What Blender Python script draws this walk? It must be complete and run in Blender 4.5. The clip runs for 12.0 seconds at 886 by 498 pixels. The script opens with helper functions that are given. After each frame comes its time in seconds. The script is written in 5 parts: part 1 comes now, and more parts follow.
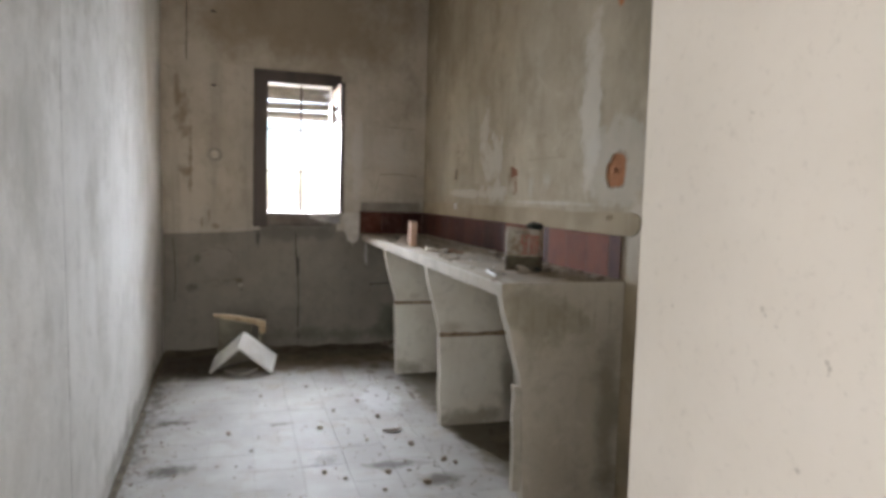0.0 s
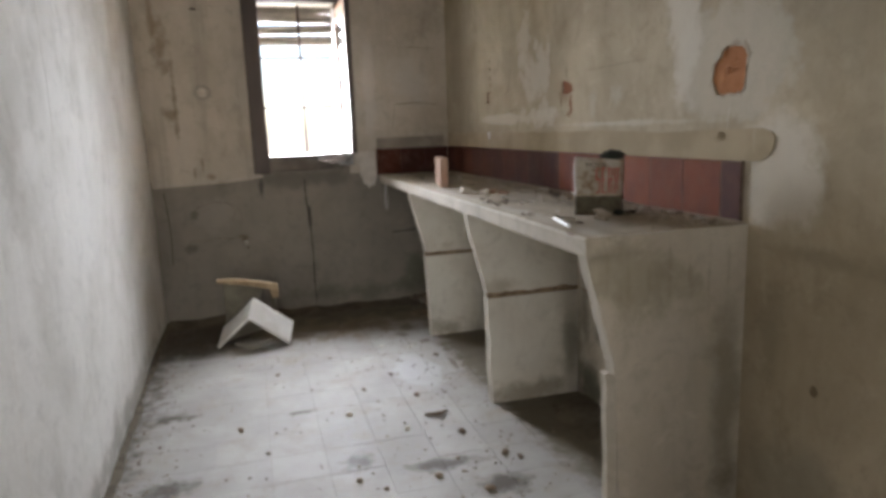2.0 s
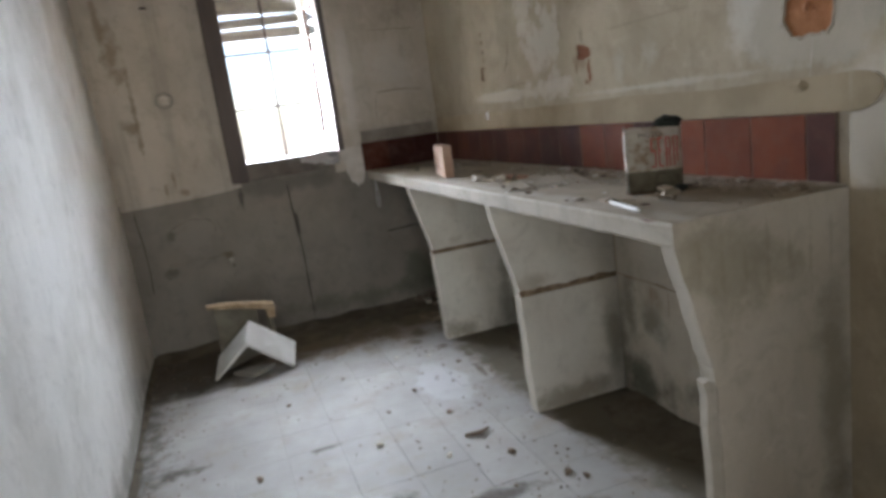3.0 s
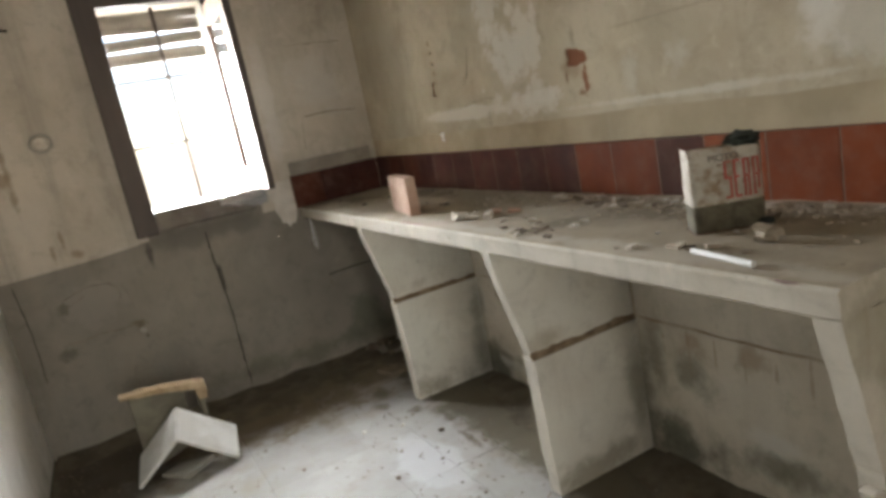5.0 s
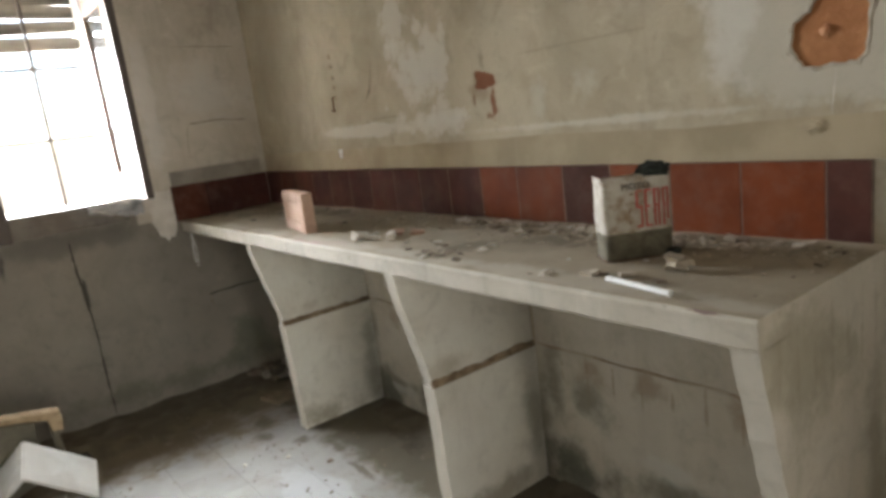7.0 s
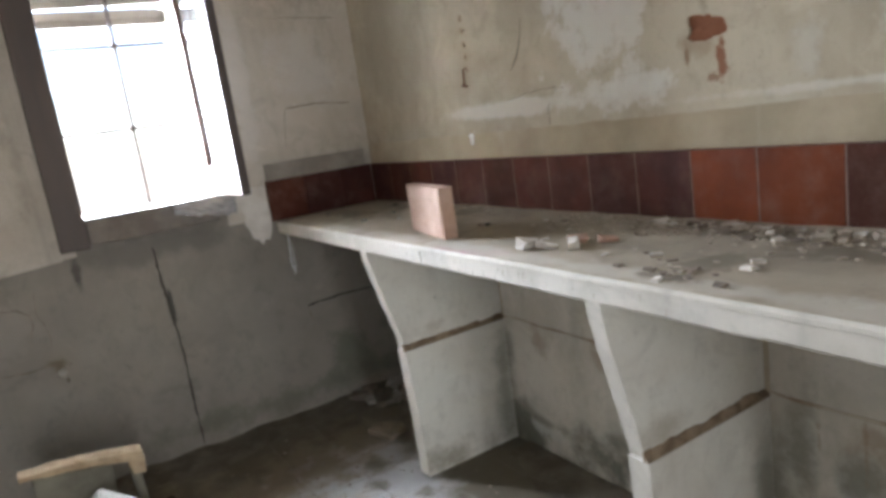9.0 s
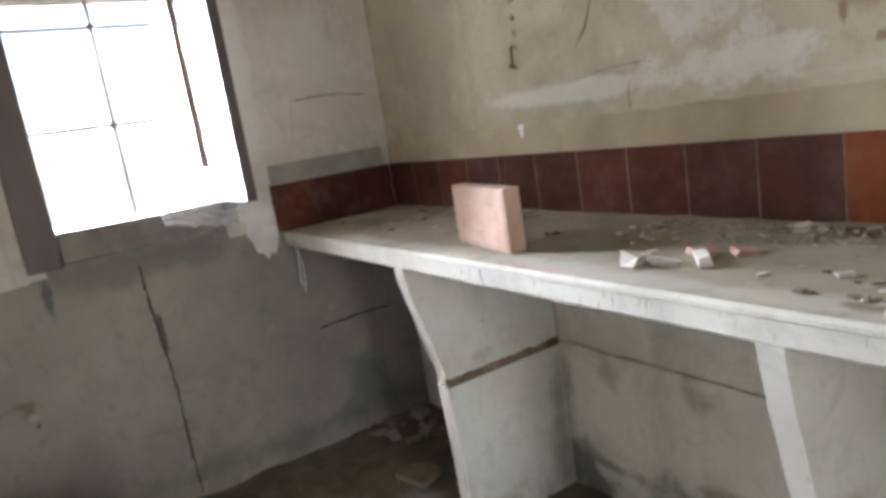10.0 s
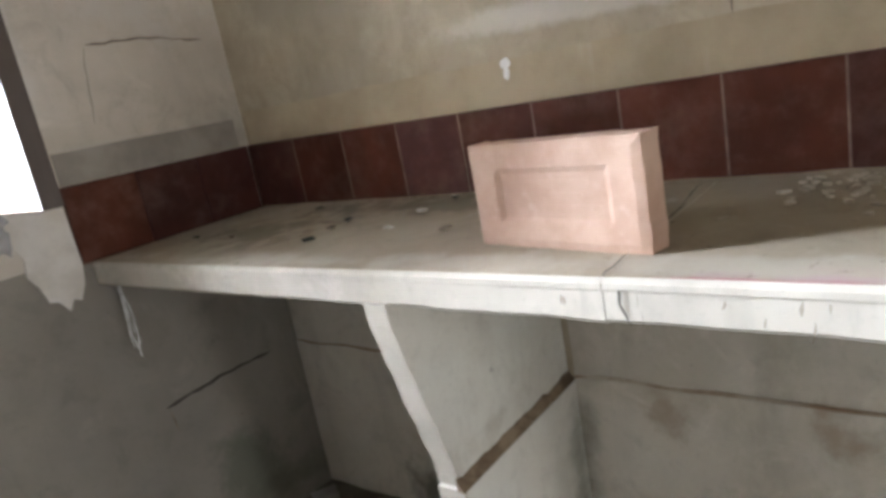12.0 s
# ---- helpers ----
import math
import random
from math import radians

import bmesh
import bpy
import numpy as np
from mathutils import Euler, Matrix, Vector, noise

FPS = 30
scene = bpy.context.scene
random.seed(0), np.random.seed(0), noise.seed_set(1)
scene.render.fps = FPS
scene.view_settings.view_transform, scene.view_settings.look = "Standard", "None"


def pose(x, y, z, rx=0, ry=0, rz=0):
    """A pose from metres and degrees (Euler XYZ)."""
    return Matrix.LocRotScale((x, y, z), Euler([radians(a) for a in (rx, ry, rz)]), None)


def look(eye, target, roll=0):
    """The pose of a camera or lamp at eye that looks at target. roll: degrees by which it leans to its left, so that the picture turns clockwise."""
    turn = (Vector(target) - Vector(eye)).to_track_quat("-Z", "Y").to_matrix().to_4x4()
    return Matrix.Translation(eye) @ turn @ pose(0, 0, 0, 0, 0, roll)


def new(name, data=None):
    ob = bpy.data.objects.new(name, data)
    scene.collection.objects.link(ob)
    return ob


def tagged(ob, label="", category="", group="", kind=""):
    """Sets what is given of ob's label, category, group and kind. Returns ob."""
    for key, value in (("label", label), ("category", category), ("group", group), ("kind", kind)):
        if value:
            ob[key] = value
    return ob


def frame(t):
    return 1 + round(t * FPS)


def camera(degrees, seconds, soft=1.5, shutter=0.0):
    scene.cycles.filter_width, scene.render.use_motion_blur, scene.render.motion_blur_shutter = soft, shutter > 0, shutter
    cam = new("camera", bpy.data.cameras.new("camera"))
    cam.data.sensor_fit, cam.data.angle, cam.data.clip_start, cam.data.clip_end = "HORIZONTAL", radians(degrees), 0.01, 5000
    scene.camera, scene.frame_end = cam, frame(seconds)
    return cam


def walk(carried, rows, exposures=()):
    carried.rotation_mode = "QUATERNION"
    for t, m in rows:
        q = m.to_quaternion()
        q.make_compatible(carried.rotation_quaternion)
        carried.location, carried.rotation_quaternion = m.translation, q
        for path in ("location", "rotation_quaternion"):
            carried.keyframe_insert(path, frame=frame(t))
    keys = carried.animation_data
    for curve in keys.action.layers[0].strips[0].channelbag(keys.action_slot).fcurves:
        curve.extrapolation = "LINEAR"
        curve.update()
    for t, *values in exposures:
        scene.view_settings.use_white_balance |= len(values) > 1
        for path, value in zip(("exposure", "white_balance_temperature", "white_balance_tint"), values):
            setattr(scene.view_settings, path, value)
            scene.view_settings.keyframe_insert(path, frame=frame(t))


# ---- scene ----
cam = camera(67.3, 12.0, soft=3.7)
PATH = [
    (0, (-0.109, -0.544, 1.211), (0.478, 1.361, 1.054), 1.6),
    (0.5, (-0.047, -0.314, 1.225), (0.527, 1.59, 1.017), 1.4),
    (1, (-0.064, -0.171, 1.22), (0.524, 1.723, 0.955), 0.4),
    (1.5, (-0.055, -0.017, 1.193), (0.531, 1.869, 0.875), -0.6),
    (2, (-0.02, 0.136, 1.2), (0.512, 2.031, 0.843), -2.1),
    (2.5, (-0.032, 0.294, 1.207), (0.486, 2.191, 0.839), -4.6),
    (3, (-0.098, 0.512, 1.208), (0.503, 2.376, 0.804), -7.9),
    (5, (-0.127, 1.102, 1.287), (0.732, 2.86, 0.873), -11.4),
    (5.5, (-0.155, 1.166, 1.282), (0.774, 2.89, 0.878), -10.2),
    (6, (-0.152, 1.168, 1.293), (0.954, 2.786, 0.89), -8.7),
    (6.5, (-0.152, 1.167, 1.285), (1.034, 2.724, 0.873), -7.7),
    (8.5, (-0.041, 1.641, 1.248), (0.971, 3.327, 0.88), -7.0),
    (9, (-0.051, 1.837, 1.238), (0.951, 3.525, 0.854), -8.3),
    (9.5, (-0.008, 2.059, 1.229), (0.991, 3.751, 0.86), -8.7),
    (10, (0.012, 2.263, 1.213), (1.044, 3.935, 0.839), -9.0),
    (10.5, (-0.013, 2.456, 1.222), (1.164, 4.022, 0.817), -8.7),
    (11, (-0.01, 2.658, 1.157), (1.239, 4.165, 0.744), -9.2),
    (11.5, (0.078, 2.943, 1.142), (1.409, 4.37, 0.705), -9.3),
    (12, (0.16, 3.136, 1.144), (1.668, 4.359, 0.666), -10.9),
]
EXPOSURE = 2.5
walk(cam, [(t, look(eye, target, roll)) for t, eye, target, roll in PATH],
     [(0.0, EXPOSURE - 0.4, 6500, 16), (1.0, EXPOSURE - 0.38, 7150, 18), (3.0, EXPOSURE - 0.48, 6200, 15), (5.0, EXPOSURE - 0.15, 6900, 13),
      (6.5, EXPOSURE - 0.14, 6900, 12), (9.0, EXPOSURE + 0.15, 6050, 15), (11.0, EXPOSURE + 0.37, 5950, 14), (12.0, EXPOSURE + 0.33, 6150, 15)])
WINDOW_W, DOOR_W = 210.0, 11.2

# ---- world, sun, large lights ----
world = bpy.data.worlds.new("sky")
scene.world = world
world.use_nodes = True
wn = world.node_tree.nodes
sky = wn.new("ShaderNodeTexSky")
sky.sky_type, sky.sun_disc = "NISHITA", False
sky.sun_elevation, sky.sun_rotation = radians(52), radians(110)
wn["Background"].inputs["Strength"].default_value = 0.12
world.node_tree.links.new(sky.outputs[0], wn["Background"].inputs["Color"])


def lamp(name, kind, m, energy, colour, **more):
    data = bpy.data.lights.new(name, kind)
    data.energy, data.color = energy, colour
    for k, v in more.items():
        setattr(data, k, v)
    ob = new(name, data)
    ob.matrix_world = m
    return ob


lamp("sun", "SUN", pose(0, 0, 8, 38, 0, 70), 3.0, (1.0, 0.95, 0.86), angle=radians(0.5))
# sky stand-in outside the window; fill lamp added in the unseen hall's doorway
lamp("window_daylight", "AREA", pose(0.15, 5.52, 1.67, -55, 0, 0), WINDOW_W, (0.85, 0.925, 1.0), shape="RECTANGLE", size=1.3, size_y=1.3)
lamp("doorway_daylight", "AREA", pose(-0.1, -1.78, 1.1, 90, 0, 0), DOOR_W, (1.0, 0.95, 0.87), shape="RECTANGLE", size=0.9, size_y=2.0)

# ---- materials ----
WHITE = (1, 1, 1)


class Mat:
    """A node material in the making: base colour layers, gloss and relief."""

    def __init__(self, name, rough=0.9, metal=0.0):
        self.m = bpy.data.materials.new(name)
        self.m.use_nodes = True
        self.t = self.m.node_tree
        self.b = self.t.nodes["Principled BSDF"]
        self.b.inputs["Roughness"].default_value = rough
        self.b.inputs["Metallic"].default_value = metal
        self.p = self.add("ShaderNodeNewGeometry").outputs["Position"]
        self.c = None
        self.h = None

    def add(self, kind, **props):
        n = self.t.nodes.new(kind)
        for k, v in props.items():
            setattr(n, k, v)
        return n

    def put(self, socket, value):
        if isinstance(value, bpy.types.NodeSocket):
            self.t.links.new(value, socket)
        else:
            socket.default_value = value

    def math(self, op, a, b=0.0, c=0.0, clamp=False):
        n = self.add("ShaderNodeMath", operation=op, use_clamp=clamp)
        for s, v in zip(n.inputs, (a, b, c)):
            self.put(s, v)
        return n.outputs[0]

    def vec(self, scale=(1, 1, 1), at=(0, 0, 0)):
        n = self.add("ShaderNodeMapping")
        self.put(n.inputs["Vector"], self.p)
        n.inputs["Scale"].default_value = scale
        n.inputs["Location"].default_value = at
        return n.outputs[0]

    def noise(self, scale, detail=4.0, rough=0.6, stretch=(1, 1, 1), at=(0, 0, 0), twist=0.0):
        n = self.add("ShaderNodeTexNoise")
        self.put(n.inputs["Vector"], self.vec(stretch, at))
        for k, v in (("Scale", scale), ("Detail", detail), ("Roughness", rough), ("Distortion", twist)):
            n.inputs[k].default_value = v
        return n.outputs[0]

    def step(self, value, lo, hi):
        n = self.add("ShaderNodeMapRange", interpolation_type="SMOOTHSTEP")
        self.put(n.inputs[0], value)
        n.inputs[1].default_value, n.inputs[2].default_value = lo, hi
        return n.outputs[0]

    def mix(self, fac, colour, blend="MIX"):
        """Lays a colour over the base by the mask fac."""
        n = self.add("ShaderNodeMix", data_type="RGBA", blend_type=blend)
        self.put(n.inputs["Factor"], fac)
        self.put(n.inputs["A"], self.c)
        self.put(n.inputs["B"], colour if isinstance(colour, bpy.types.NodeSocket) else (*colour, 1))
        self.c = n.outputs["Result"]
        return self

    def base(self, a, b, scale, lo=0.35, hi=0.65, **kw):
        n = self.add("ShaderNodeMix", data_type="RGBA")
        self.put(n.inputs["Factor"], self.step(self.noise(scale, **kw), lo, hi))
        n.inputs["A"].default_value, n.inputs["B"].default_value = (*a, 1), (*b, 1)
        self.c = n.outputs["Result"]
        return self

    def blot(self, centre, radii, colour, soft=0.5, wobble=0.6, grain=9.0, amount=1.0):
        """A stain with a shape of its own: a ragged ellipsoid round centre."""
        d = self.add("ShaderNodeVectorMath", operation="SUBTRACT")
        self.put(d.inputs[0], self.p)
        d.inputs[1].default_value = centre
        q = self.add("ShaderNodeVectorMath", operation="DIVIDE")
        self.put(q.inputs[0], d.outputs[0])
        q.inputs[1].default_value = radii
        r = self.add("ShaderNodeVectorMath", operation="LENGTH")
        self.put(r.inputs[0], q.outputs[0])
        w = self.math("MULTIPLY_ADD", self.noise(grain, 5.0, 0.65, at=(centre[0] * 3.1, centre[1] * 1.7, centre[2])), 3.6 * wobble, -1.8 * wobble)
        e = self.math("ADD", r.outputs["Value"], w)
        mask = self.step(e, 1.0, 1.0 - soft)
        return self.mix(self.math("MULTIPLY", mask, amount), colour)

    def relief(self, height, strength, distance=0.01):
        n = self.add("ShaderNodeBump")
        n.inputs["Strength"].default_value, n.inputs["Distance"].default_value = strength, distance
        self.put(n.inputs["Height"], height)
        if self.h is not None:
            self.put(n.inputs["Normal"], self.h)
        self.h = n.outputs[0]
        return self

    def rough(self, value):
        self.put(self.b.inputs["Roughness"], value)
        return self

    def vary(self, amount, island=False):
        """Each piece a little lighter or darker than the next."""
        r = self.add("ShaderNodeNewGeometry").outputs["Random Per Island"] if island else self.add("ShaderNodeObjectInfo").outputs["Random"]
        n = self.add("ShaderNodeHueSaturation")
        self.put(n.inputs["Value"], self.math("MULTIPLY_ADD", r, 2 * amount, 1 - amount))
        self.put(n.inputs["Color"], self.c)
        self.c = n.outputs[0]
        return self

    def done(self):
        self.put(self.b.inputs["Base Color"], self.c)
        if self.h is not None:
            self.put(self.b.inputs["Normal"], self.h)
        return self.m


def plain(name, a, b=None, scale=12.0, rough=0.85, metal=0.0, bump=0.25, grain=60.0):
    m = Mat(name, rough, metal)
    m.base(a, b or tuple(v * 0.8 for v in a), scale)
    m.relief(m.noise(grain, 6.0), bump, 0.004)
    return m.done()


def plaster(name, a, b, streaks=0.25, stain=(0.2, 0.16, 0.1), stain_amount=0.5, bump=0.4, mottle=1.0):
    """Old lime plaster: two tones, vertical runs, brown damp stains, fine specks."""
    m = Mat(name, 0.92)
    m.base(a, b, 1.7, 0.35, 0.68, detail=7.0, twist=0.4)
    m.mix(m.math("MULTIPLY", m.step(m.noise(3.2, 6.0, 0.7, (1, 1, 0.55), (3, 1, 7)), 0.52, 0.75), stain_amount), stain)
    m.mix(m.math("MULTIPLY", m.step(m.noise(9.0, 4.0, 0.6, (1, 1, 0.06), (1, 5, 2)), 0.5, 0.75), streaks), tuple(v * 0.55 for v in b))
    m.mix(m.math("MULTIPLY", m.step(m.noise(6.0, 3.0, 0.5, (1, 1, 0.05), (8, 2, 2)), 0.55, 0.8), streaks), tuple(min(0.85, v * 1.3) for v in a))
    m.mix(m.math("MULTIPLY", m.step(m.noise(34.0, 3.0, 0.7), 0.68, 0.78), 0.5), tuple(v * 0.4 for v in b))
    m.mix(m.math("MULTIPLY", m.step(m.noise(11.0, 8.0, 0.72, at=(9, 3, 5), twist=0.6), 0.5, 0.68), 0.32 * mottle), tuple(v * 0.62 for v in b))
    m.mix(m.math("MULTIPLY", m.step(m.noise(7.0, 8.0, 0.72, at=(2, 8, 1), twist=0.6), 0.54, 0.70), 0.40 * mottle), tuple(min(0.8, v * 1.18) for v in a))
    m.mix(m.math("MULTIPLY", m.step(m.noise(90.0, 4.0, 0.7), 0.55, 0.75), 0.22), tuple(v * 0.5 for v in b))
    m.relief(m.noise(4.0, 5.0), bump, 0.02)
    m.relief(m.noise(70.0, 6.0, 0.7), bump * 0.6, 0.003)
    return m


SOOT = (0.06, 0.055, 0.045)
# right wall: warm plaster with pale repairs and damp runs
m = plaster("plaster_warm", (0.46, 0.39, 0.28), (0.335, 0.275, 0.185), 0.18, (0.20, 0.165, 0.10), 0.6)
PALE = (0.62, 0.585, 0.51)
STAIN_SHADE = (0.24, 0.205, 0.14)
# first blot paints the dimmer light of the near upper wall as darker plaster
m.blot((1.33, 1.2, 1.9), (0.3, 0.95, 0.9), STAIN_SHADE, 0.9, 0.35, 4, 0.85)
m.blot((1.33, 4.35, 1.6), (0.3, 0.42, 0.7), (0.30, 0.26, 0.19), 0.8, 0.6, 3, 0.6)
m.blot((1.33, 2.55, 2.1), (0.3, 0.5, 0.35), (0.33, 0.27, 0.18), 0.8, 0.6, 3, 0.6)
# pale repairs with hard trowelled edges
m.blot((1.33, 3.18, 1.42), (0.3, 0.20, 0.18), PALE, 0.5, 1.0, 8, 0.75)
m.blot((1.33, 3.15, 1.24), (0.3, 0.28, 0.05), PALE, 0.6, 0.9, 9, 0.75)
m.blot((1.33, 3.32, 1.62), (0.3, 0.10, 0.14), PALE, 0.4, 0.9, 7, 0.6)
m.blot((1.33, 3.05, 1.25), (0.3, 0.10, 0.04), PALE, 0.5, 0.9, 9, 0.6)
m.blot((1.33, 1.80, 1.36), (0.3, 0.29, 0.19), (0.52, 0.50, 0.44), 0.25, 0.45, 7, 0.4)
m.blot((1.33, 2.03, 1.62), (0.3, 0.10, 0.40), PALE, 0.5, 0.6, 6, 0.65)
m.blot((1.33, 1.60, 1.05), (0.3, 0.19, 0.19), PALE, 0.5, 0.4, 8, 0.6)
m.blot((1.33, 3.6, 1.235), (0.3, 0.5, 0.035), PALE, 0.6, 0.6, 5, 0.6)
m.blot((1.33, 2.45, 1.195), (0.3, 0.75, 0.014), PALE, 0.8, 0.7, 10, 0.4)
m.blot((1.33, 2.42, 1.30), (0.3, 0.05, 0.07), (0.50, 0.455, 0.37), 0.8, 0.9, 9, 0.5)
m.blot((1.33, 2.62, 1.27), (0.3, 0.04, 0.09), (0.50, 0.455, 0.37), 0.8, 0.9, 9, 0.5)
# rust, runs and darker patches
m.blot((1.33, 2.48, 1.412), (0.3, 0.33, 0.006), STAIN_SHADE, 0.9, 0.7, 12, 0.55)
m.blot((1.33, 2.855, 1.42), (0.3, 0.018, 0.05), STAIN_SHADE, 0.9, 0.6, 20, 0.7)
m.blot((1.33, 2.86, 1.33), (0.3, 0.075, 0.075), (0.27, 0.19, 0.115), 0.9, 0.8, 14, 0.6)
m.blot((1.33, 2.908, 1.30), (0.3, 0.010, 0.04), (0.20, 0.12, 0.065), 0.7, 0.5, 50, 0.8)
m.blot((1.33, 2.815, 1.28), (0.3, 0.017, 0.06), (0.21, 0.085, 0.038), 0.6, 0.6, 45, 0.95)
m.blot((1.33, 2.84, 1.238), (0.3, 0.020, 0.014), (0.20, 0.11, 0.06), 0.6, 0.9, 40, 0.8)
m.blot((1.33, 1.45, 0.845), (0.3, 0.20, 0.035), STAIN_SHADE, 0.9, 0.7, 6, 0.6)
m.blot((1.33, 1.22, 0.84), (0.3, 0.14, 0.05), STAIN_SHADE, 0.9, 0.8, 6, 0.6)
m.blot((1.33, 1.60, 0.60), (0.3, 0.05, 0.22), STAIN_SHADE, 0.9, 0.9, 8, 0.5)
m.blot((1.33, 1.50, 0.2), (0.3, 0.3, 0.18), (0.22, 0.20, 0.15), 0.9, 0.6, 4, 0.5)
m.blot((1.33, 2.5, 1.36), (0.3, 0.25, 0.10), (0.36, 0.31, 0.22), 0.9, 0.8, 5, 0.4)
m.blot((1.33, 3.55, 1.55), (0.3, 0.16, 0.25), (0.30, 0.26, 0.18), 0.9, 0.8, 5, 0.5)
for z in (1.385, 1.43, 1.475, 1.52, 1.56):
    m.blot((1.33, 3.825, z), (0.3, 0.012, 0.014), (0.20, 0.125, 0.065), 0.7, 0.9, 40, 0.8)
m.blot((1.33, 1.83, 2.02), (0.3, 0.03, 0.05), (0.42, 0.15, 0.05), 0.5, 0.5, 20)
m.blot((1.33, 1.444, 0.496), (0.3, 0.016, 0.018), (0.16, 0.12, 0.07), 0.5, 0.4, 30)
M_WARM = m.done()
# left wall: pale limewash
m = plaster("plaster_pale", (0.66, 0.645, 0.605), (0.53, 0.515, 0.47), 0.10, (0.30, 0.285, 0.235), 0.5, 0.5)
m.blot((-0.57, 2.0, 1.15), (0.4, 0.14, 0.22), (0.33, 0.31, 0.26), 0.9, 0.7, 6, 0.55)
m.blot((-0.56, 1.2, 1.25), (0.4, 0.25, 0.3), (0.34, 0.33, 0.27), 0.9, 0.7, 4, 0.5)
# grey-green stain, with the dimmer light high up painted into it
m.blot((-0.56, 1.5, 2.1), (0.4, 1.1, 0.65), (0.25, 0.24, 0.185), 0.95, 0.7, 3, 0.8)
# tan zone towards the far corner: shading put into the colour
m.blot((-0.58, 3.9, 1.9), (0.4, 0.5, 0.5), (0.38, 0.33, 0.25), 0.95, 0.7, 4, 0.5)
m.blot((-0.58, 2.9, 0.9), (0.4, 0.25, 0.5), (0.60, 0.59, 0.56), 0.95, 0.8, 5, 0.5)
# darker band along the wall's foot
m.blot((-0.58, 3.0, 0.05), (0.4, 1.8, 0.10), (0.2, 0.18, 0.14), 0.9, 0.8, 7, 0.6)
M_PALE = m.done()
# back wall: grey plaster, browner above the window, the lower part bare
m = plaster("plaster_grey", (0.52, 0.465, 0.385), (0.42, 0.365, 0.295), 0.2, (0.19, 0.155, 0.105), 0.5)
m.blot((0.35, 4.7, 2.55), (1.4, 0.5, 0.5), (0.24, 0.18, 0.11), 0.8, 0.5, 2.5, 0.75)
m.blot((1.08, 4.7, 1.52), (0.20, 0.3, 0.18), (0.53, 0.50, 0.45), 0.6, 0.7, 7, 0.5)
m.blot((0.78, 4.7, 1.40), (0.05, 0.3, 0.5), (0.53, 0.50, 0.45), 0.7, 0.8, 6, 0.5)
M_GREY = m.done()
# the bare cement render below the limewash
m = plaster("bare_render", (0.255, 0.23, 0.19), (0.20, 0.178, 0.145), 0.15, (0.14, 0.13, 0.095), 0.5)
m.blot((0.332, 4.7, 0.64), (0.016, 0.3, 0.09), SOOT, 0.4, 0.5, 20, 0.95)
m.blot((0.030, 4.7, 0.86), (0.020, 0.3, 0.09), SOOT, 0.7, 0.6, 20, 0.8)
m.blot((-0.25, 4.7, 0.70), (0.17, 0.3, 0.13), (0.26, 0.235, 0.20), 0.5, 0.9, 7, 0.6)
m.blot((-0.40, 4.7, 0.70), (0.035, 0.3, 0.04), (0.13, 0.115, 0.085), 0.7, 0.9, 15, 0.8)
m.blot((-0.44, 4.7, 0.485), (0.045, 0.3, 0.03), (0.12, 0.105, 0.08), 0.7, 0.9, 15, 0.8)
m.blot((-0.10, 4.7, 0.53), (0.03, 0.3, 0.035), (0.13, 0.10, 0.06), 0.7, 0.9, 18, 0.85)
m.blot((-0.085, 4.7, 0.465), (0.010, 0.3, 0.018), (0.08, 0.06, 0.04), 0.6, 0.5, 18, 0.9)
m.blot((0.3, 4.7, 0.90), (0.42, 0.3, 0.07), (0.14, 0.125, 0.105), 0.7, 0.6, 6, 0.7)
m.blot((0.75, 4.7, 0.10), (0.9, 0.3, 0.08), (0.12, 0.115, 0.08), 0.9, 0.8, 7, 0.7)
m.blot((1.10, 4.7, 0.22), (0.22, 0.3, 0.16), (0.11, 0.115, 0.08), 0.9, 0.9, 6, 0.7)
M_RENDER = m.done()
m = plaster("plaster_panel", (0.52, 0.465, 0.385), (0.42, 0.37, 0.30), 0.45, (0.24, 0.18, 0.11), 0.5)
for cx, cz, rx, rz in ((-0.45, 1.45, 0.02, 0.45), (-0.50, 1.75, 0.06, 0.2), (-0.32, 1.02, 0.012, 0.08), (-0.37, 0.97, 0.015, 0.05), (-0.27, 0.945, 0.04, 0.03), (-0.48, 1.35, 0.07, 0.06), (-0.54, 1.9, 0.03, 0.3)):
    m.blot((cx, 4.69, cz), (rx, 0.3, rz), (0.23, 0.175, 0.11), 0.9, 0.8, 12, 0.7)
M_PANEL = m.done()
M_WHITEWALL = plaster("plaster_white", (0.74, 0.72, 0.675), (0.67, 0.645, 0.59), 0.04, (0.52, 0.48, 0.39), 0.18, 0.2, 0.12).done()
M_PATCH = plain("patch_plaster", (0.60, 0.56, 0.50), (0.50, 0.46, 0.40), 14, 0.95, 0, 0.5)
# counter: whitewashed cement
m = plaster("cement_wash", (0.56, 0.51, 0.425), (0.45, 0.40, 0.32), 0.25, (0.25, 0.215, 0.15), 0.6, 0.45)
m.blot((0.95, 2.71, 0.05), (0.25, 0.2, 0.12), (0.26, 0.22, 0.15), 0.9, 0.7, 7, 0.5)
m.blot((1.32, 2.22, 0.20), (0.1, 0.20, 0.05), (0.56, 0.53, 0.46), 0.8, 0.8, 8, 0.8)
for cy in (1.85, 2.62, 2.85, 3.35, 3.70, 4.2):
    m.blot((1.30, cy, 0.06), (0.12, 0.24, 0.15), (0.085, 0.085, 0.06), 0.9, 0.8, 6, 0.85)
